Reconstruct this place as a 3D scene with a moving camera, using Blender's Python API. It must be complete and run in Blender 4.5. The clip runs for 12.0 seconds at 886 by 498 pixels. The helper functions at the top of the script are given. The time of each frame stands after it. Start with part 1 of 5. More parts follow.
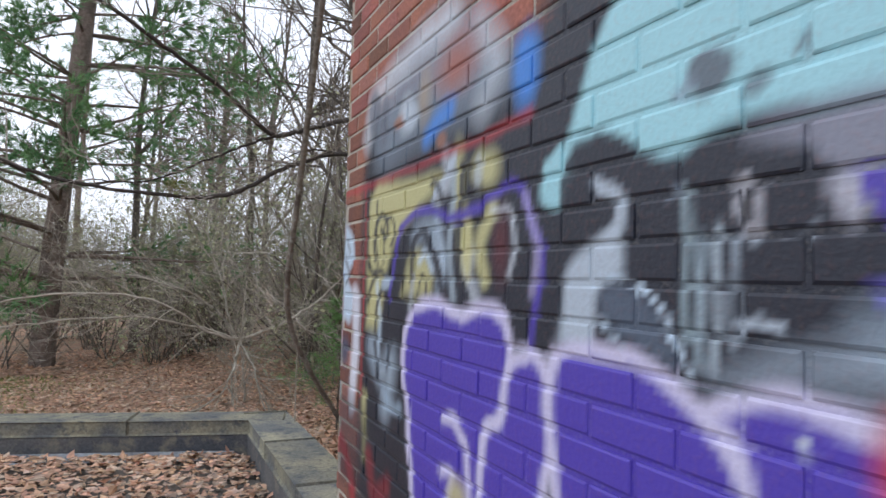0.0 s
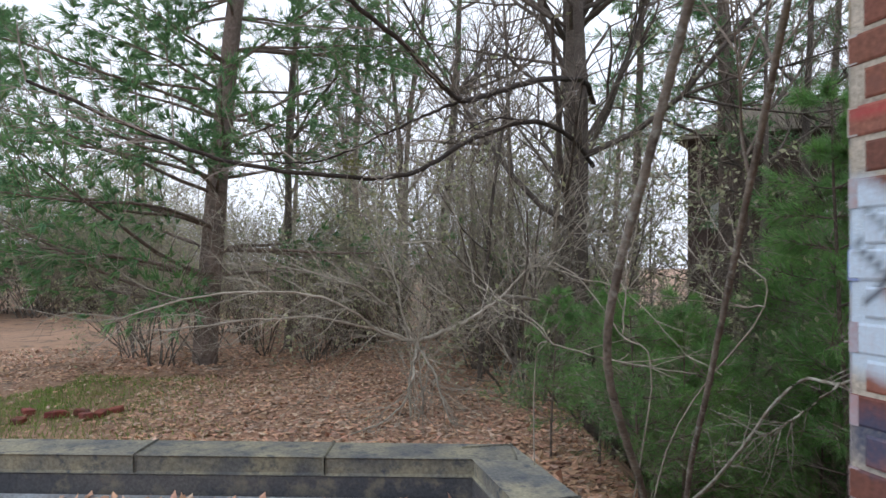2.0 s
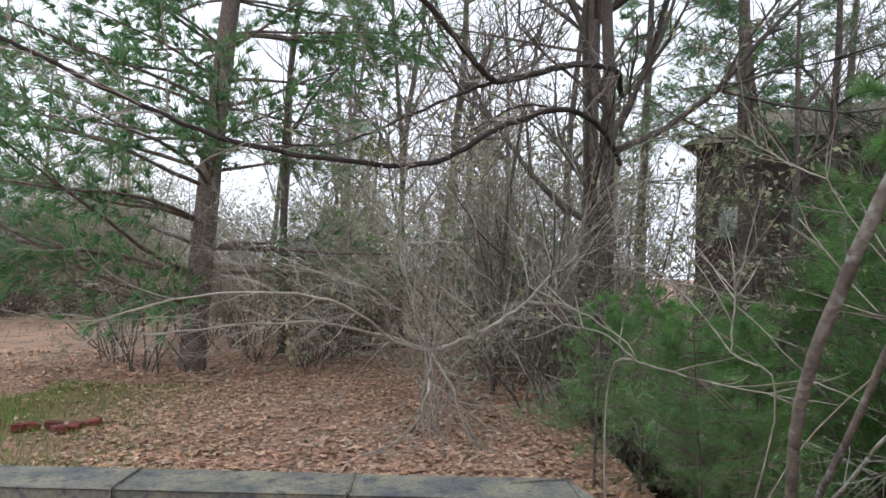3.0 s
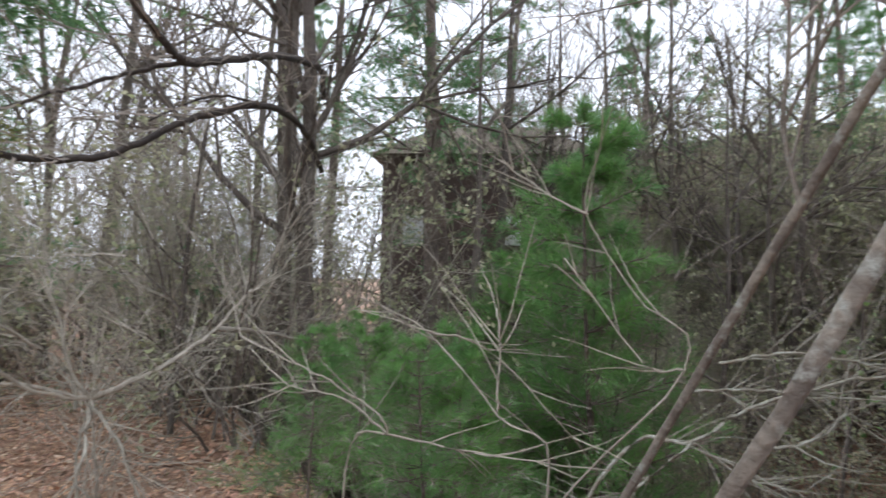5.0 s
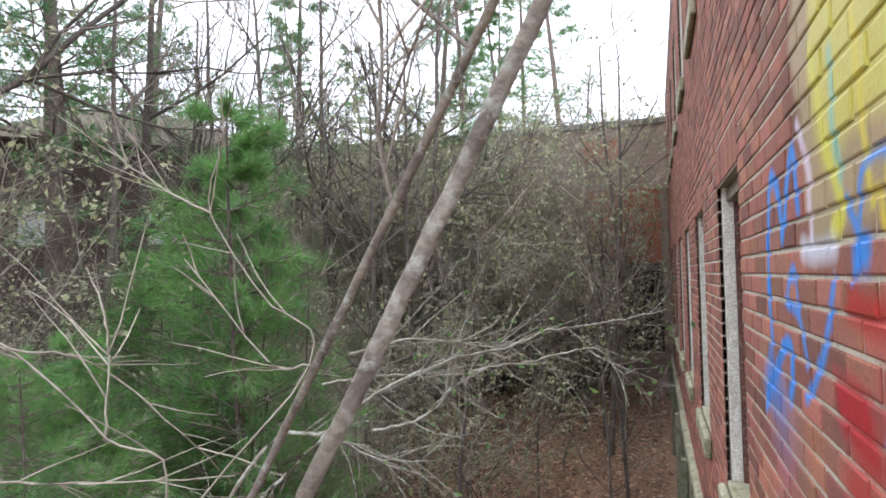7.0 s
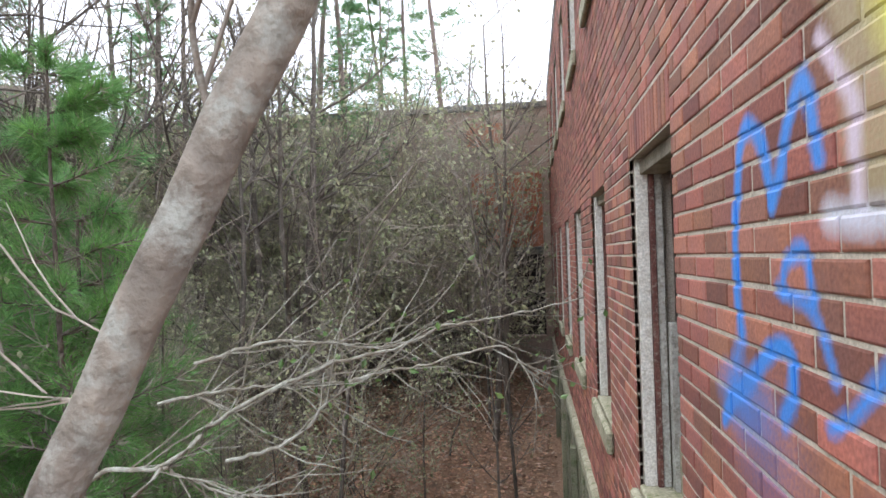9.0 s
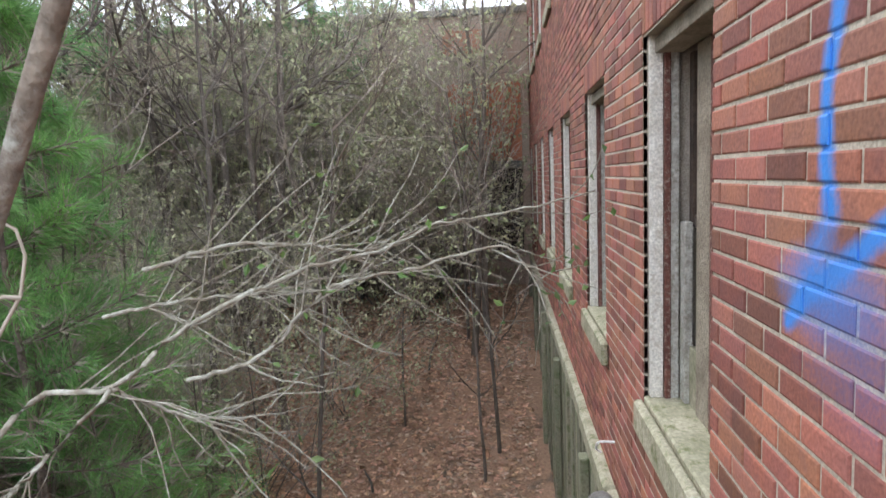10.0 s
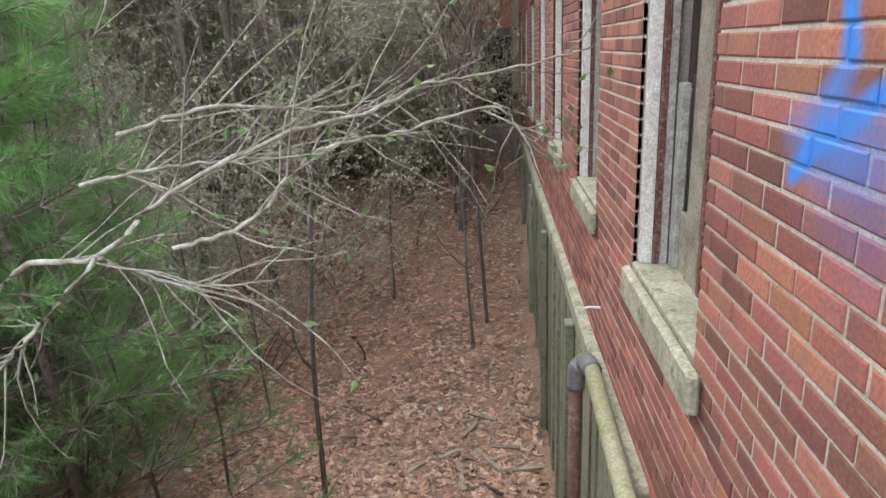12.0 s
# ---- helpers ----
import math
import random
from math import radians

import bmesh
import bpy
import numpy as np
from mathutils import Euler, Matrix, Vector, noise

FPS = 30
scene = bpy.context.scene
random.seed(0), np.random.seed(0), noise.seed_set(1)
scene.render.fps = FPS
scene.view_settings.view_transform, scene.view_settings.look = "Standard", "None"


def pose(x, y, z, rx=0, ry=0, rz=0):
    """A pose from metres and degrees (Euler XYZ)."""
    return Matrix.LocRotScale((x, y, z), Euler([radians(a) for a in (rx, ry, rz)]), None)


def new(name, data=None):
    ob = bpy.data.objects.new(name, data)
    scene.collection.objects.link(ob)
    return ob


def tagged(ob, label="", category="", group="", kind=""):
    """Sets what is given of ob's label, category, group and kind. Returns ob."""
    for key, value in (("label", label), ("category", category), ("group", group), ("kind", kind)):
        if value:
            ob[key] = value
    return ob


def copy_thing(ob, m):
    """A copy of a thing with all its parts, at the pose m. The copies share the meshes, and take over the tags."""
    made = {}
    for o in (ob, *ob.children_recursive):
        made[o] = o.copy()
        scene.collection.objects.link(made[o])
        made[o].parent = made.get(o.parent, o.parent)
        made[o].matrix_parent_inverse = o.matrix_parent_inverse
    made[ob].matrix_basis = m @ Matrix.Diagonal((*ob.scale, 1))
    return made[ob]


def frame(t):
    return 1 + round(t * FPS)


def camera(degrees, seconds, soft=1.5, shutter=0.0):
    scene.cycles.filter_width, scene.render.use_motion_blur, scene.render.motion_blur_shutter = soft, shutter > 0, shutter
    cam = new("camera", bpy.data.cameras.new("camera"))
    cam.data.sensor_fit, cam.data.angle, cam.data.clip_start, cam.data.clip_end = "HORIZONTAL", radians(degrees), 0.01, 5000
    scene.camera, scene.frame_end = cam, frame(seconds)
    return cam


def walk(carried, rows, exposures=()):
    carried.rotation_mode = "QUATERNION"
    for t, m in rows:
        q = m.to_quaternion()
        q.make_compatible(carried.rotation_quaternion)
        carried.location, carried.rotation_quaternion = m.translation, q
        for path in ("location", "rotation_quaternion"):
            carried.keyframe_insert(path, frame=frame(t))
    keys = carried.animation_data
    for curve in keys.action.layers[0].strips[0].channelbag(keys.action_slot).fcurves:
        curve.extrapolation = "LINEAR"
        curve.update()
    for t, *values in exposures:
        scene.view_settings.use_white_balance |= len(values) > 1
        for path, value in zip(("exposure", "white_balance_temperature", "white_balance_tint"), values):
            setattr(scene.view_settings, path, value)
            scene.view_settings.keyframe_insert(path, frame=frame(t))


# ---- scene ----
cam = camera(68.33, 12.0, 1.5, 0.15)
ROWS = [
    (0.0, pose(-0.686, -2.405, 1.447, 92.61, -1.51, -24.60)),
    (0.5, pose(-0.688, -2.074, 1.416, 92.86, -2.03, -18.90)),
    (1.0, pose(-0.770, -1.732, 1.407, 92.63, -1.84, -16.95)),
    (1.5, pose(-0.841, -1.336, 1.412, 92.21, -1.16, -15.74)),
    (2.0, pose(-1.018, -0.986, 1.475, 91.28, -0.57, -14.13)),
    (2.5, pose(-1.173, -0.641, 1.410, 91.66, -1.24, -14.71)),
    (4.5, pose(-1.040, 0.400, 1.560, 91.25, -3.33, -26.03)),
    (5.0, pose(-1.010, 0.410, 1.590, 92.50, -1.08, -42.92)),
    (5.5, pose(-0.990, 0.395, 1.606, 92.78, 0.56, -58.07)),
    (6.0, pose(-1.005, 0.352, 1.606, 92.67, 0.70, -63.26)),
    (6.5, pose(-0.990, 0.346, 1.597, 92.45, 0.96, -67.59)),
    (7.0, pose(-0.930, 0.322, 1.596, 92.32, 1.09, -71.98)),
    (7.5, pose(-0.776, 0.250, 1.598, 92.05, 1.37, -75.51)),
    (7.7, pose(-0.701, 0.240, 1.597, 91.91, 1.41, -76.20)),
    (9.3, pose(-0.255, 0.519, 1.588, 90.25, 1.81, -83.25)),
    (9.5, pose(-0.165, 0.537, 1.568, 89.57, 1.88, -83.65)),
    (10.0, pose(-0.026, 0.580, 1.486, 83.69, 2.12, -84.64)),
    (10.5, pose(0.010, 0.584, 1.443, 77.63, 2.19, -85.10)),
    (11.0, pose(0.018, 0.581, 1.427, 75.31, 2.39, -85.41)),
    (11.5, pose(0.015, 0.586, 1.427, 73.99, 2.30, -85.69)),
    (12.0, pose(0.022, 0.598, 1.435, 72.91, 2.45, -85.91)),
]
EXPOSURES = [(0.0, 0.3), (1.0, 0.05), (2.5, 0.35), (4.5, 0.5), (6.5, 1.15), (7.5, 1.25), (9.5, 1.35), (10.5, 1.5), (12.0, 1.55)]
walk(cam, ROWS, EXPOSURES)

# ---- world and light: bright overcast afternoon ----
world = bpy.data.worlds.new("sky")
scene.world = world
world.use_nodes = True
wn, wl = world.node_tree.nodes, world.node_tree.links
sky = wn.new("ShaderNodeTexSky")
sky.sky_type, sky.sun_disc = "NISHITA", False
sky.sun_elevation, sky.sun_rotation = radians(48), radians(-40)
sky.air_density, sky.dust_density = 1.0, 4.0
bg = wn["Background"]
cloud = wn.new("ShaderNodeMix")
cloud.data_type = "RGBA"
cloud.inputs[0].default_value = 0.93
wl.new(sky.outputs[0], cloud.inputs[6])
cloud.inputs[7].default_value = (9.1, 9.8, 11.3, 1)
wl.new(cloud.outputs[2], bg.inputs[0])
bg.inputs[1].default_value = 0.12
sun = new("sun", bpy.data.lights.new("sun", "SUN"))
sun.data.energy, sun.data.angle, sun.data.color = 0.7, radians(25), (1.0, 0.96, 0.9)
sun.rotation_euler = (radians(42), 0, radians(140))


# ---- materials ----
def mat(name, col, col2=None, rough=0.8, scale=6.0, bump=0.3, detail_scale=60.0, metal=0.0, rand=0.0, island=False, paint=False, dark=None, dist=0.01):
    """A procedural surface: two colours mixed by broad and fine noise, dark stains, fine relief, random value per piece."""
    m = bpy.data.materials.new(name)
    m.use_nodes = True
    n, l = m.node_tree.nodes, m.node_tree.links
    p = n["Principled BSDF"]
    p.inputs["Metallic"].default_value = metal
    tc = n.new("ShaderNodeNewGeometry")
    big = n.new("ShaderNodeTexNoise")
    big.inputs["Scale"].default_value, big.inputs["Detail"].default_value = scale, 4
    fine = n.new("ShaderNodeTexNoise")
    fine.inputs["Scale"].default_value, fine.inputs["Detail"].default_value = detail_scale, 5
    for t in (big, fine):
        l.new(tc.outputs["Position"], t.inputs["Vector"])
    ramp = n.new("ShaderNodeMapRange")
    ramp.inputs[1].default_value, ramp.inputs[2].default_value = 0.36, 0.64
    l.new(big.outputs["Fac"], ramp.inputs[0])
    mix = n.new("ShaderNodeMix")
    mix.data_type = "RGBA"
    mix.inputs[6].default_value, mix.inputs[7].default_value = (*col, 1), (*(col2 or [c * 0.7 for c in col]), 1)
    l.new(ramp.outputs[0], mix.inputs[0])
    out = mix.outputs[2]
    grain = n.new("ShaderNodeMapRange")
    grain.inputs[1].default_value, grain.inputs[2].default_value = 0.3, 0.7
    grain.inputs[3].default_value, grain.inputs[4].default_value = 0.72, 1.22
    l.new(fine.outputs["Fac"], grain.inputs[0])
    mul = n.new("ShaderNodeMix")
    mul.data_type, mul.blend_type = "RGBA", "MULTIPLY"
    mul.inputs[0].default_value = 1
    l.new(out, mul.inputs[6])
    l.new(grain.outputs[0], mul.inputs[7])
    out = mul.outputs[2]
    if dark:
        st = n.new("ShaderNodeTexNoise")
        st.inputs["Scale"].default_value, st.inputs["Detail"].default_value, st.inputs["Roughness"].default_value = scale * 2.7, 6, 0.7
        l.new(tc.outputs["Position"], st.inputs["Vector"])
        sr = n.new("ShaderNodeMapRange")
        sr.inputs[1].default_value, sr.inputs[2].default_value = 0.52, 0.66
        l.new(st.outputs["Fac"], sr.inputs[0])
        sm = n.new("ShaderNodeMix")
        sm.data_type = "RGBA"
        sm.inputs[7].default_value = (*dark, 1)
        l.new(sr.outputs[0], sm.inputs[0])
        l.new(out, sm.inputs[6])
        out = sm.outputs[2]
    if rand:
        src = n.new("ShaderNodeNewGeometry").outputs["Random Per Island"] if island else n.new("ShaderNodeObjectInfo").outputs["Random"]
        hr = n.new("ShaderNodeMapRange")
        hr.inputs[3].default_value, hr.inputs[4].default_value = 1 - rand, 1 + rand
        l.new(src, hr.inputs[0])
        hs = n.new("ShaderNodeHueSaturation")
        h2 = n.new("ShaderNodeMapRange")
        h2.inputs[3].default_value, h2.inputs[4].default_value = 0.5 - rand * 0.03, 0.5 + rand * 0.03
        wn_ = n.new("ShaderNodeTexWhiteNoise")
        wn_.noise_dimensions = "1D"
        l.new(src, wn_.inputs["W"])
        l.new(wn_.outputs["Value"], h2.inputs[0])
        l.new(h2.outputs[0], hs.inputs["Hue"])
        l.new(hr.outputs[0], hs.inputs["Value"])
        l.new(out, hs.inputs["Color"])
        out = hs.outputs[0]
    if paint:
        at = n.new("ShaderNodeAttribute")
        at.attribute_name = "paint"
        edge = n.new("ShaderNodeMath")
        edge.operation = "MULTIPLY_ADD"
        edge.inputs[1].default_value, edge.inputs[2].default_value = 0.5, -0.25
        l.new(fine.outputs["Fac"], edge.inputs[0])
        add = n.new("ShaderNodeMath")
        add.operation, add.use_clamp = "MULTIPLY", True
        sub = n.new("ShaderNodeMath")
        sub.operation, sub.use_clamp = "SUBTRACT", True
        l.new(at.outputs["Alpha"], add.inputs[0])
        add.inputs[1].default_value = 1.08
        l.new(add.outputs[0], sub.inputs[0])
        l.new(edge.outputs[0], sub.inputs[1])
        gate = n.new("ShaderNodeMath")
        gate.operation, gate.use_clamp = "MULTIPLY", True
        l.new(sub.outputs[0], gate.inputs[0])
        big_a = n.new("ShaderNodeMath")
        big_a.operation, big_a.use_clamp = "MULTIPLY", True
        l.new(at.outputs["Alpha"], big_a.inputs[0])
        big_a.inputs[1].default_value = 6
        l.new(big_a.outputs[0], gate.inputs[1])
        pm = n.new("ShaderNodeMix")
        pm.data_type = "RGBA"
        l.new(gate.outputs[0], pm.inputs[0])
        l.new(out, pm.inputs[6])
        l.new(at.outputs["Color"], pm.inputs[7])
        out = pm.outputs[2]
        rr = n.new("ShaderNodeMapRange")
        rr.inputs[3].default_value, rr.inputs[4].default_value = rough, 0.48
        l.new(gate.outputs[0], rr.inputs[0])
        l.new(rr.outputs[0], p.inputs["Roughness"])
    else:
        p.inputs["Roughness"].default_value = rough
    l.new(out, p.inputs["Base Color"])
    if bump:
        b = n.new("ShaderNodeBump")
        b.inputs["Strength"].default_value, b.inputs["Distance"].default_value = bump, dist
        l.new(fine.outputs["Fac"], b.inputs["Height"])
        l.new(b.outputs[0], p.inputs["Normal"])
    return m


M_BRICK = mat("brick_red", (0.315, 0.118, 0.076), (0.245, 0.10, 0.08), 0.85, 5, 0.35, 90, rand=0.42, paint=True, dark=(0.24, 0.10, 0.078), dist=0.004)
M_BRICK_J = mat("brick_red_joined", (0.315, 0.118, 0.076), (0.245, 0.10, 0.08), 0.85, 5, 0.35, 90, rand=0.42, island=True, paint=True, dark=(0.24, 0.10, 0.078), dist=0.004)
M_MORTAR = mat("mortar", (0.52, 0.47, 0.39), (0.42, 0.38, 0.31), 0.95, 9, 0.5, 130, paint=True, dist=0.005)
M_CORE = mat("mortar_core", (0.46, 0.41, 0.34), (0.36, 0.32, 0.27), 0.95, 9, 0.5, 130, dist=0.005)
M_BRICK_FAR = mat("brick_far", (0.40, 0.30, 0.235), (0.36, 0.27, 0.22), 0.9, 0.5, 0.3, 30, rand=0.15, island=True, dark=(0.29, 0.265, 0.20))
M_CONC = mat("concrete_old", (0.29, 0.27, 0.19), (0.13, 0.135, 0.13), 0.92, 4, 0.8, 50, dark=(0.07, 0.08, 0.095), rand=0.15)
# stem wall concrete: darker base than the coping, with lighter mottling
M_CONC_IN = mat("concrete_dark_mottled", (0.13, 0.125, 0.12), (0.07, 0.075, 0.085), 0.9, 2.4, 0.5, 60, dark=(0.20, 0.18, 0.14))
M_ROOF = mat("roof_felt", (0.16, 0.14, 0.12), (0.10, 0.09, 0.08), 0.95, 2, 0.4, 50)
M_SILL = mat("sill_stone", (0.42, 0.39, 0.29), (0.30, 0.29, 0.2), 0.9, 6, 0.6, 60, dark=(0.15, 0.17, 0.075))
M_WHITEPAINT = mat("peeling_paint", (0.78, 0.76, 0.70), (0.66, 0.63, 0.56), 0.6, 14, 0.6, 90, dark=(0.52, 0.47, 0.39))
M_MAROON = mat("maroon_paint", (0.10, 0.028, 0.022), (0.16, 0.06, 0.045), 0.6, 20, 0.4, 90, dark=(0.3, 0.24, 0.2))
M_GREYWOOD = mat("weathered_wood", (0.25, 0.22, 0.17), (0.16, 0.135, 0.10), 0.85, 8, 0.7, 70, rand=0.25)
M_PALEWOOD = mat("flaking_pale_paint", (0.50, 0.50, 0.46), (0.34, 0.32, 0.28), 0.75, 18, 0.6, 90, dark=(0.24, 0.22, 0.18))
M_BROWNWOOD = mat("brown_boards", (0.17, 0.125, 0.095), (0.11, 0.085, 0.07), 0.85, 9, 0.6, 70, rand=0.2)
M_DARKWOOD = mat("dark_wood", (0.075, 0.05, 0.038), (0.045, 0.032, 0.026), 0.8, 8, 0.6, 60, rand=0.2)
M_GREENWOOD = mat("algae_boards", (0.20, 0.21, 0.135), (0.25, 0.23, 0.17), 0.9, 3, 0.6, 50, rand=0.25, dark=(0.11, 0.13, 0.06))
M_PIPE = mat("rusty_pipe", (0.16, 0.085, 0.055), (0.11, 0.065, 0.05), 0.75, 9, 0.5, 70, dark=(0.25, 0.16, 0.1))
M_PIPE_G = mat("mossy_pipe", (0.31, 0.32, 0.16), (0.36, 0.33, 0.22), 0.8, 6, 0.5, 60, dark=(0.2, 0.23, 0.1))
M_JOINT = mat("grey_cast_iron", (0.2, 0.2, 0.19), (0.14, 0.13, 0.12), 0.7, 12, 0.4, 70)
M_HOOK = mat("white_plastic", (0.75, 0.75, 0.75), (0.65, 0.65, 0.63), 0.4, 20, 0.1, 90)
# near-black colour standing in for the shade of unlit interiors
M_UNLIT_ROOM = mat("unlit_room_black", (0.02, 0.018, 0.016), (0.012, 0.012, 0.012), 0.9, 3, 0.1, 30)
M_BARK_D = mat("bark_dark", (0.17, 0.145, 0.12), (0.115, 0.095, 0.08), 0.95, 5, 0.9, 40, rand=0.2, dist=0.03)
M_BARK_P = mat("bark_pine", (0.22, 0.17, 0.14), (0.15, 0.12, 0.10), 0.95, 4, 1.0, 25, rand=0.2, dist=0.05)
M_BARK_L = mat("bark_light", (0.24, 0.205, 0.165), (0.13, 0.105, 0.085), 0.9, 9, 0.9, 60, dark=(0.32, 0.32, 0.28), dist=0.01)
M_LIMB = mat("bark_limb", (0.075, 0.06, 0.05), (0.05, 0.041, 0.036), 0.95, 6, 0.9, 50, dist=0.02)
M_TWIG = mat("twig_grey", (0.44, 0.40, 0.33), (0.30, 0.265, 0.21), 0.9, 2, 0, 20, rand=0.25, island=True)
M_TWIG_D = mat("twig_brown", (0.33, 0.285, 0.235), (0.24, 0.205, 0.17), 0.9, 1.5, 0, 20, rand=0.25, island=True)
M_LICHEN = mat("lichen_twig", (0.40, 0.40, 0.34), (0.23, 0.20, 0.15), 0.9, 16, 0.4, 60)


def leaf_mat(name, col, col2, rand=0.35, trans=0.38):
    m = mat(name, col, col2, 0.6, 2.0, 0, 25, rand=rand, island=True)
    n, l = m.node_tree.nodes, m.node_tree.links
    p = n["Principled BSDF"]
    src = p.inputs["Base Color"].links[0].from_socket
    tr = n.new("ShaderNodeBsdfTranslucent")
    l.new(src, tr.inputs[0])
    mx = n.new("ShaderNodeMixShader")
    mx.inputs[0].default_value = trans
    l.new(p.outputs[0], mx.inputs[1])
    l.new(tr.outputs[0], mx.inputs[2])
    l.new(mx.outputs[0], n["Material Output"].inputs[0])
    return m


M_NEEDLE = leaf_mat("pine_needles", (0.17, 0.32, 0.12), (0.12, 0.26, 0.12))
M_NEEDLE_Y = leaf_mat("young_pine_needles", (0.20, 0.40, 0.11), (0.15, 0.31, 0.11))
M_LEAF_G = leaf_mat("green_leaf", (0.12, 0.22, 0.06), (0.16, 0.24, 0.10), 0.4)
M_BRUSH = leaf_mat("dull_leaf", (0.36, 0.40, 0.22), (0.42, 0.40, 0.27), 0.4)
M_LITTER = leaf_mat("dead_leaf", (0.56, 0.335, 0.215), (0.46, 0.28, 0.185), 0.45, 0.1)
M_LITTER_P = leaf_mat("dead_leaf_pale", (0.58, 0.43, 0.32), (0.46, 0.33, 0.24), 0.45, 0.1)
M_GRASS = leaf_mat("grass", (0.17, 0.30, 0.05), (0.22, 0.26, 0.08), 0.35, 0.2)
M_MOSS = leaf_mat("yellow_lichen", (0.20, 0.20, 0.055), (0.15, 0.16, 0.06), 0.3, 0.2)


def ground_material():
    m = mat("forest_floor", (0.40, 0.24, 0.155), (0.31, 0.195, 0.13), 0.95, 0.9, 0.8, 28, dark=(0.11, 0.085, 0.06), dist=0.03)
    return m


M_GROUND = ground_material()


# ---- mesh helpers ----
def part(name, verts, faces, material, parent=None, label="", smooth=False):
    me = bpy.data.meshes.new(name)
    me.from_pydata(verts, [], faces)
    me.materials.append(material)
    if smooth:
        me.polygons.foreach_set("use_smooth", [True] * len(me.polygons))
    me.update()
    ob = new(name, me)
    ob.parent = parent
    if label:
        ob["label"] = label
    return ob


def holder(name, at, label, category, group="", kind=""):
    ob = new(name)
    ob.location = at
    return tagged(ob, label, category, group, kind)


def block_geo(a, b, bevel=0.004):
    """A box from corner a to corner b with chamfered edges."""
    bm = bmesh.new()
    bmesh.ops.create_cube(bm, size=1)
    for v in bm.verts:
        v.co = [(a[i] + b[i]) / 2 + v.co[i] * (b[i] - a[i]) for i in range(3)]
    if bevel:
        bmesh.ops.bevel(bm, geom=bm.edges[:], offset=bevel, segments=1, affect="EDGES")
    bm.normal_update()
    vs = [tuple(v.co) for v in bm.verts]
    fs = [[v.index for v in f.verts] for f in bm.faces]
    bm.free()
    return vs, fs


def block(name, a, b, material, parent=None, label="", bevel=0.004):
    return part(name, *block_geo(a, b, bevel), material, parent, label)


class Geo:
    """Collects tubes and leaves into one mesh."""

    def __init__(self):
        self.v, self.f = [], []

    def tube(self, pts, r0, r1, sides=5, cap=True):
        n0 = len(self.v)
        k = len(pts)
        for i, p in enumerate(pts):
            p = Vector(p)
            d = (Vector(pts[min(i + 1, k - 1)]) - Vector(pts[max(i - 1, 0)])).normalized()
            a = d.orthogonal().normalized() if abs(d.z) > 0.99 or True else None
            b = d.cross(a)
            r = r0 + (r1 - r0) * i / max(k - 1, 1)
            for s in range(sides):
                w = 2 * math.pi * s / sides
                self.v.append(tuple(p + (a * math.cos(w) + b * math.sin(w)) * r))
        for i in range(k - 1):
            for s in range(sides):
                q = n0 + i * sides
                self.f.append((q + s, q + (s + 1) % sides, q + sides + (s + 1) % sides, q + sides + s))
        if cap:
            self.f.append(tuple(n0 + (k - 1) * sides + s for s in range(sides)))

    def blade(self, p, d, length, width, side=None):
        p, d = Vector(p), Vector(d).normalized()
        s = (side or d.orthogonal()).normalized() * width / 2
        n = len(self.v)
        self.v += [tuple(p - s), tuple(p + s), tuple(p + d * length)]
        self.f.append((n, n + 1, n + 2))

    def leaf(self, p, d, length, width, nrm):
        p, d = Vector(p), Vector(d).normalized()
        s = d.cross(Vector(nrm)).normalized() * width / 2
        up = d.cross(s).normalized() * width * 0.25
        n = len(self.v)
        mid = p + d * length * 0.45
        self.v += [tuple(p), tuple(mid - s + up), tuple(p + d * length), tuple(mid + s + up)]
        self.f += [(n, n + 1, n + 2), (n, n + 2, n + 3)]

    def make(self, name, material, parent=None, label="", smooth=False):
        ob = part(name, self.v, self.f, material, parent, label, smooth)
        if "cluster" in name or name in ("crown", "foliage"):
            ob["kind"] = "stuff"
        return ob


def rnd_dir(r, up=0.0):
    return Vector((r.gauss(0, 1), r.gauss(0, 1), r.gauss(0, 1) + up)).normalized()


def wander(r, p, d, length, steps, bend=0.2, lift=0.0):
    """A crooked line of points from p along d."""
    pts = [Vector(p)]
    d = Vector(d).normalized()
    for _ in range(steps):
        d = (d + rnd_dir(r) * bend + Vector((0, 0, lift))).normalized()
        pts.append(pts[-1] + d * length / steps)
    return pts


def spread(r, d, angle):
    """d turned by about angle radians to a random side."""
    d = Vector(d).normalized()
    s = rnd_dir(r)
    s = (s - d * s.dot(d)).normalized()
    return (d * math.cos(angle) + s * math.sin(angle)).normalized()


def smooth_line(pts, n=6):
    """Catmull-Rom through a few points."""
    p = [Vector(q) for q in pts]
    p = [p[0] * 2 - p[1], *p, p[-1] * 2 - p[-2]]
    out = []
    for i in range(1, len(p) - 2):
        a, b, c, d = p[i - 1:i + 3]
        for k in range(n):
            t = k / n
            out.append(0.5 * (2 * b + (c - a) * t + (2 * a - 5 * b + 4 * c - d) * t * t + (3 * b - a - 3 * c + d) * t ** 3))
    out.append(p[-2])
    return out


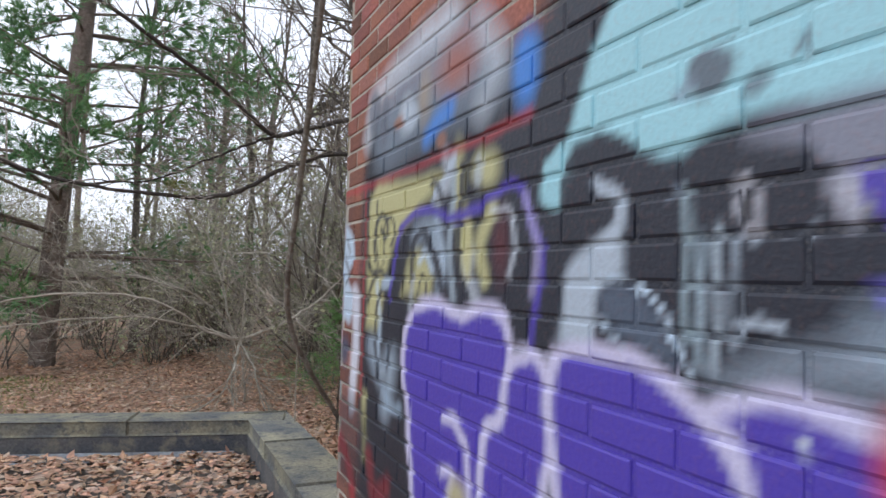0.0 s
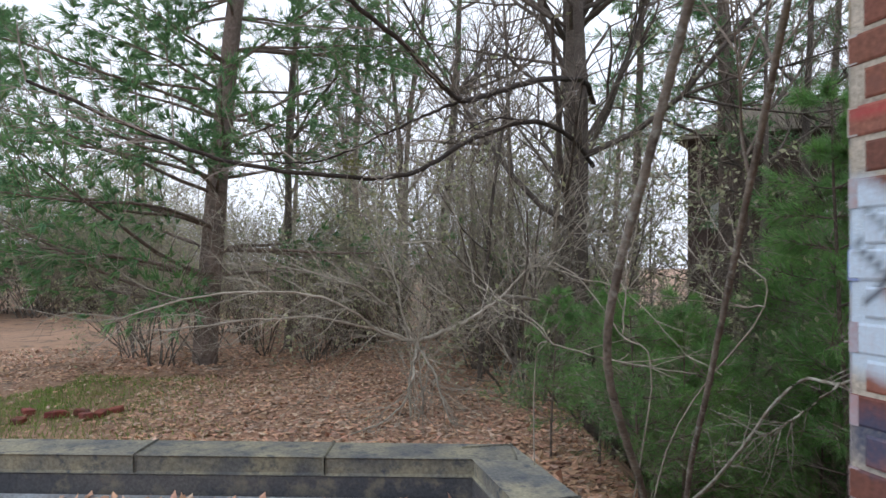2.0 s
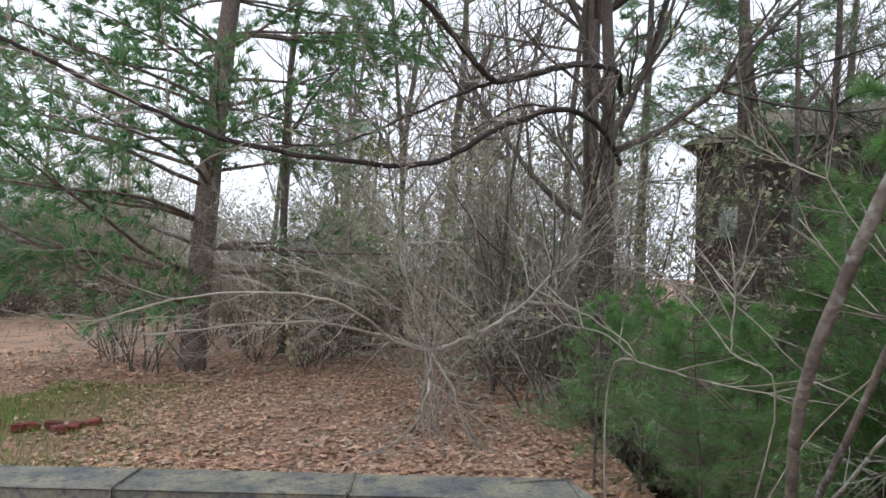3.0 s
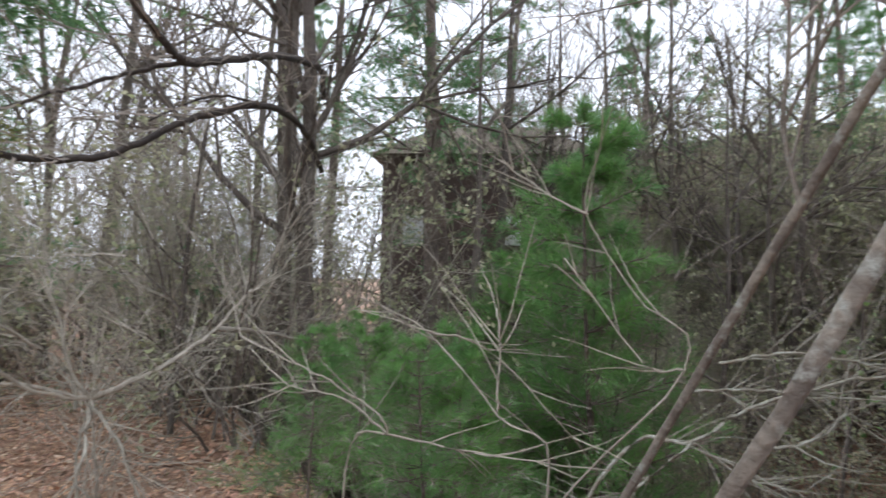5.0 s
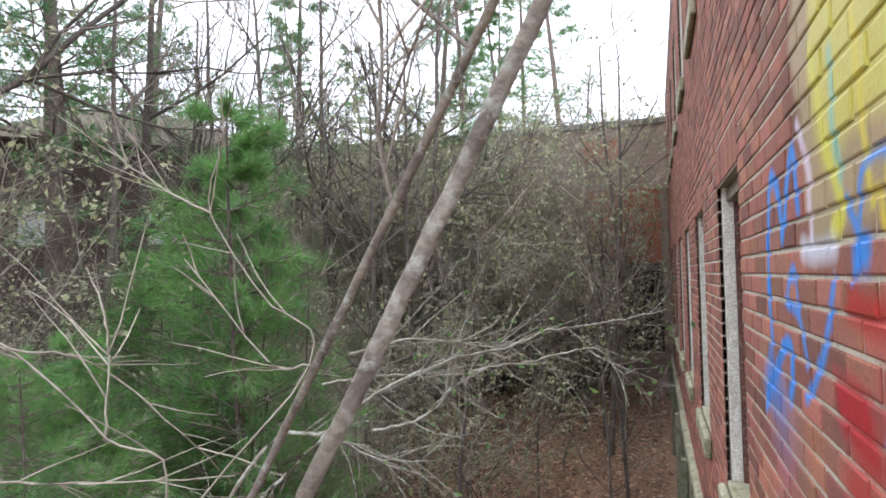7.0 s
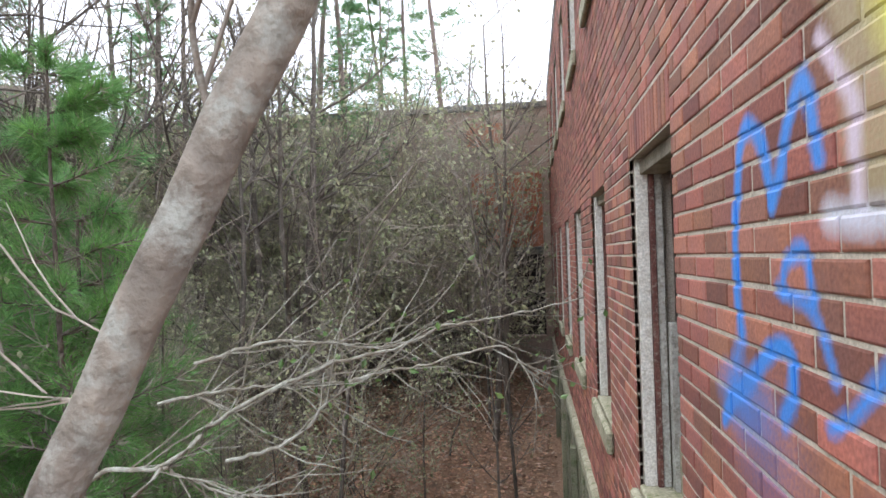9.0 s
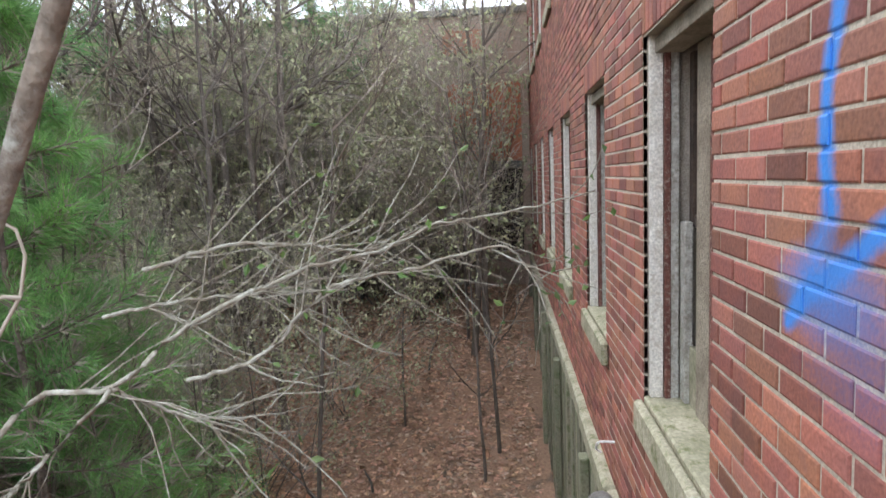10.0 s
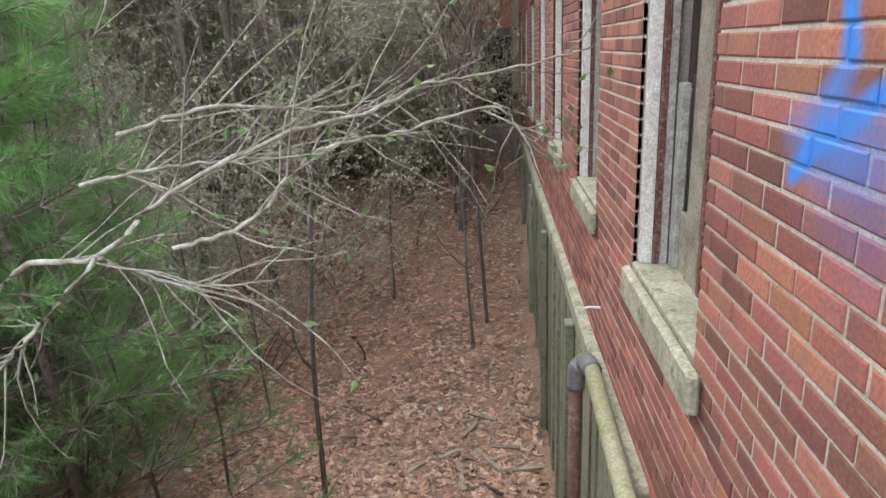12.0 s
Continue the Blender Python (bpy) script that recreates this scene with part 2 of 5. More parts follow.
def sprays(r, wood, twigs, p, d, length, rad, depth, bend=0.22, lift=0.03, kids=4, tips=None):
    """A branch that forks on into twigs."""
    steps = 5 if depth > 1 else 3
    pts = wander(r, p, d, length, steps, bend, lift)
    g = wood if rad > 0.012 else twigs
    g.tube(pts, rad, rad * 0.45, 5 if rad > 0.02 else 3, False)
    if depth == 0:
        if tips is not None:
            tips.append((pts[-1], (pts[-1] - pts[-2]).normalized()))
        return
    for i in range(kids):
        k = r.randint(1, steps)
        e = (pts[k] - pts[k - 1]).normalized()
        sprays(r, wood, twigs, pts[k], spread(r, e, r.uniform(0.4, 1.0)), length * r.uniform(0.4, 0.7), max(rad * 0.5, 0.0022), depth - 1, bend, lift, kids, tips)
    if tips is not None:
        tips.append((pts[-1], (pts[-1] - pts[-2]).normalized()))


def tuft(r, g, p, d, n, length, width, open_angle=0.8):
    for _ in range(n):
        g.blade(Vector(p) + rnd_dir(r) * 0.02, spread(r, d, r.uniform(0.15, open_angle)), length * r.uniform(0.7, 1.1), width, rnd_dir(r))


# ---- setting: ground, building, terrace ----
def smoothstep(a, b, t):
    t = min(max((t - a) / (b - a), 0), 1)
    return t * t * (3 - 2 * t)


def gz(x, y):
    """Height of the ground: a lawn that falls into a hollow along the north wall and rises again to the far building."""
    s = smoothstep(0.35, 4.2, x - 0.3 * max(y - 2, 0) + (0.9 if y < 1.6 else 0))
    rise = 1.75 * smoothstep(6.5, 14.5, x) * smoothstep(14.0, 10.0, y) if y > -1 else 0.0
    return -0.1 - 2.75 * s + rise + 0.10 * noise.noise((x * 0.35, y * 0.35, 0)) + 0.03 * noise.noise((x * 1.7, y * 1.7, 3))


def ground_sheet():
    xs = [-900, -300, -100, -50, -30] + [-20 + 0.5 * i for i in range(121)] + [50, 70, 110, 300, 900]
    ys = [-900, -300, -100, -50, -30] + [-12 + 0.5 * i for i in range(121)] + [60, 75, 110, 300, 900]
    v = [(x, y, gz(x, y)) for y in ys for x in xs]
    n = len(xs)
    f = [(j * n + i, j * n + i + 1, (j + 1) * n + i + 1, (j + 1) * n + i) for j in range(len(ys) - 1) for i in range(n - 1)]
    tagged(part("ground", v, f, M_GROUND, smooth=True), "leaf-strewn ground falling from a lawn into a hollow", "ground", kind="structure")


ground_sheet()

COURSE, BRICK_L, JOINT, RISE, WALL_END = 0.0657, 0.198, 0.0105, 0.0065, 15.1
WIN_X, WIN_STEP, WIN_W, WIN_B, WIN_T = 1.885, 1.985, 0.94, 0.50, 2.03
UP_B, UP_T, WALL_TOP, LOW = 3.50, 4.78, 5.30, -0.31
wall_w = tagged(block("wall_west", (0.0065, -9, -0.4), (0.30, -0.0065, WALL_TOP), M_CORE, bevel=0), "red brick wall covered in graffiti paint", "wall", kind="structure")
wall_n = holder("wall_north", (0.3, -0.3, LOW), "long red brick wall with a row of windows", "wall", kind="structure")


def wall_block(a, b):
    ob = block("wall_core", a, b, M_CORE, bevel=0)
    ob.parent = wall_n
    ob.matrix_parent_inverse = Matrix.Translation(wall_n.location).inverted()


openings = [(WIN_X + WIN_STEP * k, WIN_X + WIN_STEP * k + WIN_W) for k in range(7)]
for a, b in ((LOW - 3.2, WIN_B - 0.02), (WIN_T, UP_B), (UP_T, WALL_TOP)):
    wall_block((0.30, -0.3, a), (WALL_END, -0.0065, b))
edges = [0.30] + [e for o in openings for e in o] + [WALL_END]
for i in range(0, len(edges), 2):
    wall_block((edges[i], -0.3, WIN_B - 0.02), (edges[i + 1], -0.0065, WIN_T))
    wall_block((edges[i], -0.3, UP_B), (edges[i + 1], -0.0065, UP_T))
# unseen wall, coloured near black so the openings read as unlit
tagged(block("wall_inner", (0.3, -4.0, -3.4), (WALL_END, -3.8, WALL_TOP), M_UNLIT_ROOM, bevel=0), "inner wall of the empty building, coloured near black as unlit", "wall", kind="structure")
tagged(block("wall_south", (0.0, -9.3, -0.4), (WALL_END, -9.0, WALL_TOP), M_BRICK_FAR, bevel=0), "plain rear wall of the building", "wall", kind="structure")
tagged(block("floor_inside", (0.3, -3.8, 0.0), (WALL_END, -0.3, 0.15), M_ROOF, bevel=0), "bare floor inside the building", "floor", kind="structure")
tagged(block("ceiling", (0.0, -9.0, WALL_TOP), (WALL_END, 0.0, WALL_TOP + 0.25), M_ROOF, bevel=0), "flat roof slab of the brick building", "ceiling", kind="structure")

# terrace floor and its low concrete parapet
terrace = part("floor", [(-7, -9, 0.12), (0.02, -9, 0.12), (0.06, 2.52, 0.12), (-7, 4.3, 0.12), (-7, -9, -0.5), (0.02, -9, -0.5), (0.06, 2.52, -0.5), (-7, 4.3, -0.5)],
               [(0, 1, 2, 3), (4, 7, 6, 5), (0, 4, 5, 1), (1, 5, 6, 2), (2, 6, 7, 3), (3, 7, 4, 0)], M_ROOF)
tagged(terrace, "terrace floor of worn roofing under dead leaves", "floor", kind="structure")
parapet = holder("parapet", (0.2, 2.6, -0.4), "low weathered concrete parapet with lichen stains", "wall", kind="structure")


def parapet_run(name, p, q, width, top, bottom, pieces):
    """Coping stones along the line p to q, whose right side is the inner edge, on a stem wall."""
    p, q = Vector((*p, 0)), Vector((*q, 0))
    d = (q - p).normalized()
    s = Vector((d.y, -d.x, 0))
    length = (q - p).length
    rr = random.Random(5)
    for i in range(pieces):
        a, b = length * i / pieces + (0.004 if i else 0), length * (i + 1) / pieces - 0.004
        vs, fs = block_geo((a, 0, top - 0.10 + rr.uniform(-0.003, 0.003)), (b, width, top + rr.uniform(-0.004, 0.004)), 0.012)
        ob = part("coping_stone", [tuple(p + d * x + s * y + Vector((0, 0, z))) for x, y, z in vs], fs, M_CONC)
        ob.parent, ob.matrix_parent_inverse = parapet, Matrix.Translation(parapet.location).inverted()
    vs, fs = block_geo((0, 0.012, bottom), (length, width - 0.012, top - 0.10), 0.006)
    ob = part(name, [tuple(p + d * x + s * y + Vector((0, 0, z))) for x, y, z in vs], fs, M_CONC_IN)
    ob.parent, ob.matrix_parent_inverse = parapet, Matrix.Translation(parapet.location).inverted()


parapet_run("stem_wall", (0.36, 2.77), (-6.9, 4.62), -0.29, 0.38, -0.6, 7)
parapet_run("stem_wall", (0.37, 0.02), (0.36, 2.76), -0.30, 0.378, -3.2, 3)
flash = part("flashing", [(0.05 - 0.1, 2.462 + 0.026, 0.13), (-6.8, 4.235, 0.13), (-6.8, 4.235, 0.19), (0.05 - 0.1, 2.462 + 0.026, 0.185), (0.0 - 0.1, 2.43 + 0.02, 0.13), (-6.85, 4.19, 0.13)],
             [(0, 1, 2, 3), (0, 4, 5, 1)], mat("pale_flashing", (0.42, 0.48, 0.52), (0.3, 0.33, 0.36), 0.6, 8, 0.3, 60), parapet)
flash.matrix_parent_inverse = Matrix.Translation(parapet.location).inverted()


# ---- graffiti: strokes and fills in wall coordinates (metres along the wall from the corner, height) ----
def inside(U, V, pts):
    r = np.zeros(U.shape, bool)
    for (x0, y0), (x1, y1) in zip(pts, pts[1:] + pts[:1]):
        c = (y0 > V) != (y1 > V)
        r ^= c & (U < (x1 - x0) * (V - y0) / (y1 - y0 + 1e-9) + x0)
    return r


def away(U, V, pts):
    best = np.full(U.shape, 9.0)
    for (x0, y0), (x1, y1) in zip(pts, pts[1:]):
        dx, dy = x1 - x0, y1 - y0
        t = np.clip(((U - x0) * dx + (V - y0) * dy) / (dx * dx + dy * dy + 1e-9), 0, 1)
        best = np.minimum(best, np.hypot(U - x0 - t * dx, V - y0 - t * dy))
    return best


def curve2(pts, n=5):
    return [(p.x, p.y) for p in smooth_line([(a, b, 0) for a, b in pts], n)]


def apply_paint(U, V, layers):
    """Colour and cover of the paint at each point."""
    wob = np.array([noise.noise((u * 9, v * 9, 1.5)) for u, v in zip(U, V)]) * 0.012
    u, v = U + wob, V + np.roll(wob, 7)
    C = np.zeros((len(U), 4))
    for kind, pts, col, size, soft, cover in layers:
        pts = list(pts)
        if kind == "line":
            d = away(u, v, curve2(pts) if len(pts) > 2 else pts) - size
        elif kind == "spot":
            (a, b), (ra, rb) = pts
            d = (np.hypot((u - a) / ra, (v - b) / rb) - 1) * min(ra, rb)
        else:
            pts = curve2(pts + pts[:1], 4)
            d = away(u, v, pts)
            d = np.where(inside(u, v, pts), -d, d)
        al = np.clip(0.5 - d / (2 * soft), 0, 1) * cover
        a0 = C[:, 3]
        a1 = al + a0 * (1 - al)
        for k in range(3):
            C[:, k] = (col[k] * al + C[:, k] * a0 * (1 - al)) / np.maximum(a1, 1e-6)
        C[:, 3] = a1
    return C


PURPLE, LILAC, BLACK, CYAN = (0.085, 0.052, 0.42), (0.66, 0.62, 0.82), (0.016, 0.020, 0.034), (0.38, 0.70, 0.76)
YELLOW, RED, BLUE, WHITE = (0.58, 0.55, 0.27), (0.45, 0.03, 0.04), (0.05, 0.25, 0.72), (0.66, 0.72, 0.78)
GREY, NAVY, PALE = (0.26, 0.33, 0.41), (0.04, 0.06, 0.12), (0.55, 0.68, 0.80)
def daub(layers, kind, pts, col, size, soft, cover):
    layers.append((kind, pts, col, size, soft, cover))


WEST = []
daub(WEST, 'fill', [(0.26, 0.7), (0.24, 1.9), (0.5, 1.98), (1.3, 1.95), (1.6, 2.3), (2.6, 2.3), (2.6, 0.6)], BLACK, 0, 0.05, 0.93)
daub(WEST, 'fill', [(0.33, 1.98), (0.6, 2.12), (0.95, 2.14), (1.15, 2.0), (1.2, 1.86), (0.8, 1.84), (0.4, 1.8)], GREY, 0, 0.06, 0.6)
daub(WEST, 'line', [(0.25, 1.93), (0.3, 2.03), (0.46, 2.08), (0.7, 2.11), (0.93, 2.12)], WHITE, 0.035, 0.05, 0.75)
daub(WEST, 'line', [(1.08, 2.03), (1.16, 1.93), (1.1, 1.85)], WHITE, 0.03, 0.05, 0.6)
daub(WEST, 'spot', [(0.62, 1.93), (0.05, 0.05)], WHITE, 0, 0.03, 0.7)
daub(WEST, 'spot', [(0.75, 1.95), (0.04, 0.06)], (0.4, 0.3, 0.2), 0, 0.03, 0.7)
daub(WEST, 'spot', [(0.95, 1.98), (0.1, 0.06)], (0.36, 0.11, 0.075), 0, 0.04, 0.85)
daub(WEST, 'spot', [(1.28, 1.88), (0.05, 0.08)], BLUE, 0, 0.02, 0.9)
daub(WEST, 'line', [(0.78, 1.83), (0.86, 1.87), (0.93, 1.88)], BLUE, 0.028, 0.02, 0.85)
daub(WEST, 'fill', [(0.3, 1.28), (0.31, 1.72), (0.62, 1.73), (0.9, 1.71), (0.62, 1.6), (0.5, 1.5), (0.42, 1.3)], YELLOW, 0, 0.02, 0.92)
daub(WEST, 'fill', [(0.62, 1.4), (0.68, 1.52), (0.8, 1.5), (0.82, 1.4)], YELLOW, 0, 0.02, 0.85)
daub(WEST, 'spot', [(1.03, 1.53), (0.035, 0.08)], YELLOW, 0, 0.015, 0.9)
daub(WEST, 'spot', [(1.12, 1.7), (0.06, 0.04)], YELLOW, 0, 0.02, 0.85)
daub(WEST, 'line', [(1.15, 1.6), (1.1, 1.53), (1.12, 1.45)], YELLOW, 0.022, 0.015, 0.85)
daub(WEST, 'spot', [(0.98, 1.69), (0.03, 0.08)], YELLOW, 0, 0.02, 0.8)
daub(WEST, 'line', [(0.86, 1.6), (0.9, 1.52), (0.88, 1.42)], PALE, 0.02, 0.02, 0.6)
daub(WEST, 'line', [(0.72, 1.57), (0.8, 1.58), (0.88, 1.5)], PALE, 0.03, 0.03, 0.55)
daub(WEST, 'line', [(0.9, 1.76), (0.93, 1.7), (0.86, 1.66)], WHITE, 0.018, 0.02, 0.7)
daub(WEST, 'line', [(1.08, 1.4), (1.04, 1.46), (1.05, 1.5)], WHITE, 0.022, 0.02, 0.6)
daub(WEST, 'line', [(1.15, 1.6), (1.22, 1.59), (1.25, 1.52), (1.22, 1.45)], WHITE, 0.007, 0.008, 0.8)
daub(WEST, 'spot', [(1.19, 1.52), (0.03, 0.07)], (0.1, 0.02, 0.03), 0, 0.02, 0.9)
daub(WEST, 'line', [(0.29, 1.72), (0.29, 1.53), (0.34, 1.46), (0.38, 1.46)], BLACK, 0.01, 0.008, 0.95)
daub(WEST, 'line', [(0.37, 1.5), (0.36, 1.6), (0.42, 1.65), (0.48, 1.61), (0.46, 1.57), (0.42, 1.6)], BLACK, 0.01, 0.008, 0.95)
daub(WEST, 'line', [(0.3, 1.36), (0.36, 1.44), (0.44, 1.46), (0.5, 1.38)], BLACK, 0.012, 0.01, 0.9)
daub(WEST, 'line', [(0.4, 1.42), (0.43, 1.3), (0.42, 1.18)], PALE, 0.014, 0.012, 0.8)
daub(WEST, 'line', [(0.36, 1.22), (0.45, 1.15), (0.55, 1.2), (0.5, 1.05)], PALE, 0.035, 0.04, 0.6)
daub(WEST, 'line', [(0.3, 1.05), (0.31, 0.85)], YELLOW, 0.02, 0.02, 0.8)
daub(WEST, 'line', [(0.948, 1.743), (0.954, 1.63), (0.945, 1.503), (0.962, 1.402)], (0.36, 0.44, 0.50), 0.0170, 0.0085, 0.8)
daub(WEST, 'line', [(0.829, 1.654), (0.891, 1.696), (0.958, 1.749)], (0.50, 0.58, 0.66), 0.0130, 0.0070, 0.8)
daub(WEST, 'line', [(0.814, 1.706), (0.867, 1.684), (0.904, 1.63)], BLACK, 0.0124, 0.0067, 0.8)
daub(WEST, 'line', [(0.999, 1.719), (1.003, 1.58), (1.001, 1.459), (1.038, 1.404)], BLACK, 0.0144, 0.0051, 0.9)
daub(WEST, 'spot', [(1.042, 1.512), (0.019, 0.068)], YELLOW, 0, 0.0056, 0.9)
daub(WEST, 'line', [(0.686, 1.436), (0.697, 1.541), (0.767, 1.575), (0.831, 1.53), (0.87, 1.472), (0.901, 1.396)], BLACK, 0.0157, 0.0052, 0.93)
daub(WEST, 'line', [(0.746, 1.491), (0.79, 1.514), (0.832, 1.468)], PALE, 0.0126, 0.0073, 0.75)
daub(WEST, 'line', [(0.74, 1.4), (0.759, 1.451), (0.789, 1.436), (0.799, 1.392)], BLACK, 0.0065, 0.0040, 0.9)
daub(WEST, 'line', [(0.699, 1.446), (0.684, 1.372)], (0.42, 0.46, 0.50), 0.0137, 0.0074, 0.7)
daub(WEST, 'line', [(0.483, 1.449), (0.4, 1.359), (0.386, 1.28)], BLACK, 0.0100, 0.0050, 0.92)
daub(WEST, 'line', [(0.487, 1.449), (0.549, 1.413), (0.547, 1.296), (0.508, 1.173)], BLACK, 0.0113, 0.0063, 0.92)
daub(WEST, 'spot', [(0.488, 1.43), (0.048, 0.017)], PALE, 0, 0.0060, 0.7)
daub(WEST, 'line', [(0.376, 1.702), (0.375, 1.595), (0.395, 1.482)], BLACK, 0.0074, 0.0047, 0.9)
daub(WEST, 'line', [(0.451, 1.487), (0.454, 1.613), (0.514, 1.63), (0.547, 1.59), (0.517, 1.545)], BLACK, 0.0069, 0.0044, 0.9)
daub(WEST, 'line', [(0.401, 1.23), (0.429, 1.134)], BLACK, 0.0163, 0.0075, 0.8)
daub(WEST, 'line', [(0.478, 1.095), (0.544, 1.064), (0.622, 1.063)], (0.35, 0.45, 0.55), 0.0204, 0.0120, 0.7)
daub(WEST, 'spot', [(0.557, 1.916), (0.044, 0.019)], (0.36, 0.15, 0.09), 0, 0.0084, 0.85)
daub(WEST, 'spot', [(0.653, 1.917), (0.059, 0.039)], (0.50, 0.58, 0.66), 0, 0.0115, 0.7)
daub(WEST, 'spot', [(0.314, 2.007), (0.060, 0.070)], (0.10, 0.11, 0.15), 0, 0.0140, 0.7)
daub(WEST, 'spot', [(0.421, 1.943), (0.039, 0.091)], (0.12, 0.13, 0.17), 0, 0.0117, 0.7)
daub(WEST, 'spot', [(0.878, 1.806), (0.031, 0.023)], (0.36, 0.15, 0.09), 0, 0.0076, 0.7)
daub(WEST, 'spot', [(1.088, 1.693), (0.020, 0.038)], (0.50, 0.58, 0.66), 0, 0.0053, 0.6)
daub(WEST, 'line', [(0.02, 1.76), (0.13, 1.76), (0.54, 1.76), (0.94, 1.765), (1.17, 1.77), (1.3, 1.785)], RED, 0.009, 0.012, 0.75)
daub(WEST, 'line', [(0.26, 1.76), (0.258, 1.5), (0.26, 1.05)], RED, 0.007, 0.008, 0.85)
daub(WEST, 'fill', [(-0.02, 1.3), (-0.02, 1.62), (0.1, 1.6), (0.14, 1.52), (0.07, 1.45), (0.14, 1.38), (0.1, 1.28)], PALE, 0, 0.015, 0.85)
daub(WEST, 'line', [(0.02, 1.52), (0.08, 1.46), (0.04, 1.42)], BLACK, 0.007, 0.006, 0.8)
daub(WEST, 'line', [(0.04, 1.58), (0.09, 1.53)], BLACK, 0.006, 0.006, 0.7)
daub(WEST, 'line', [(0.17, 1.38), (0.18, 1.2), (0.16, 1.0)], (0.7, 0.72, 0.8), 0.04, 0.02, 0.85)
daub(WEST, 'spot', [(0.05, 1.17), (0.06, 0.05)], NAVY, 0, 0.02, 0.8)
daub(WEST, 'line', [(0.02, 0.85), (0.14, 0.78), (0.2, 0.7)], RED, 0.03, 0.02, 0.85)
daub(WEST, 'line', [(0.36, 0.86), (0.42, 0.76), (0.54, 0.82)], RED, 0.035, 0.02, 0.85)
daub(WEST, 'fill', [(0.0, 0.72), (0.0, 1.02), (0.25, 1.0), (0.6, 0.9), (0.6, 0.7)], BLACK, 0, 0.04, 0.55)
daub(WEST, 'line', [(0.52, 1.38), (0.58, 1.57), (0.69, 1.63), (0.81, 1.63), (0.95, 1.6), (1.07, 1.61), (1.2, 1.645), (1.27, 1.63), (1.32, 1.55), (1.35, 1.48), (1.32, 1.3)], PURPLE, 0.0105, 0.008, 0.95)
daub(WEST, 'line', [(1.29, 1.61), (1.33, 1.52), (1.32, 1.42)], (0.5, 0.45, 0.7), 0.012, 0.01, 0.6)
daub(WEST, 'fill', [(1.424, 1.693), (1.472, 1.795), (1.517, 1.87), (1.639, 1.935), (2.058, 1.775), (2.057, 1.657), (1.8, 1.664), (1.68, 1.631), (1.522, 1.695)], CYAN, 0, 0.012, 0.96)
daub(WEST, 'fill', [(1.351, 1.673), (1.424, 1.703), (1.446, 1.648), (1.401, 1.581), (1.35, 1.596)], CYAN, 0, 0.008, 0.9)
daub(WEST, 'spot', [(1.752, 1.737), (0.040, 0.034)], (0.10, 0.11, 0.14), 0, 0.0075, 0.9)
daub(WEST, 'spot', [(1.83, 1.701), (0.022, 0.018)], (0.10, 0.11, 0.14), 0, 0.0060, 0.8)
daub(WEST, 'spot', [(1.706, 1.721), (0.023, 0.014)], GREY, 0, 0.0064, 0.7)
daub(WEST, 'line', [(1.902, 1.741), (1.888, 1.726), (1.909, 1.706)], (0.12, 0.13, 0.16), 0.0035, 0.0028, 0.7)
daub(WEST, 'fill', [(1.826, 1.641), (1.881, 1.653), (2.007, 1.654), (2.006, 1.574), (1.936, 1.578), (1.881, 1.62)], (0.28, 0.29, 0.36), 0, 0.02, 0.85)
daub(WEST, 'fill', [(1.85, 1.618), (1.909, 1.611), (1.942, 1.559), (1.949, 1.491), (1.881, 1.473), (1.818, 1.502), (1.838, 1.578)], BLACK, 0, 0.01, 0.95)
daub(WEST, 'line', [(1.428, 1.569), (1.439, 1.654), (1.522, 1.674), (1.607, 1.639), (1.663, 1.584)], BLACK, 0.0189, 0.0063, 0.95)
daub(WEST, 'line', [(1.509, 1.615), (1.567, 1.59), (1.575, 1.539), (1.526, 1.504)], (0.50, 0.58, 0.66), 0.0130, 0.0070, 0.85)
daub(WEST, 'spot', [(1.622, 1.493), (0.054, 0.036)], BLACK, 0, 0.0059, 0.95)
daub(WEST, 'line', [(1.68, 1.59), (1.718, 1.601), (1.754, 1.566)], BLACK, 0.0120, 0.0056, 0.9)
daub(WEST, 'line', [(1.692, 1.572), (1.708, 1.587)], GREY, 0.0048, 0.0032, 0.7)
daub(WEST, 'fill', [(1.421, 1.345), (1.429, 1.446), (1.496, 1.505), (1.569, 1.526), (1.577, 1.467), (1.528, 1.434), (1.508, 1.353)], (0.50, 0.58, 0.66), 0, 0.012, 0.9)
daub(WEST, 'fill', [(1.528, 1.429), (1.584, 1.444), (1.648, 1.412), (1.711, 1.333), (1.625, 1.351), (1.544, 1.393)], (0.09, 0.12, 0.17), 0, 0.01, 0.9)
daub(WEST, 'line', [(1.513, 1.443), (1.57, 1.456), (1.636, 1.433), (1.683, 1.394), (1.714, 1.349), (1.725, 1.319)], PALE, 0.0052, 0.0033, 0.9)
daub(WEST, 'line', [(1.536, 1.392), (1.565, 1.367), (1.602, 1.351)], PALE, 0.0038, 0.0028, 0.8)
daub(WEST, 'line', [(1.718, 1.585), (1.718, 1.478), (1.721, 1.373)], (0.30, 0.40, 0.44), 0.0072, 0.0048, 0.8)
daub(WEST, 'line', [(1.743, 1.513), (1.742, 1.428), (1.744, 1.345)], (0.34, 0.44, 0.50), 0.0072, 0.0048, 0.8)
daub(WEST, 'line', [(1.766, 1.527), (1.765, 1.433), (1.768, 1.34)], (0.40, 0.48, 0.54), 0.0068, 0.0045, 0.8)
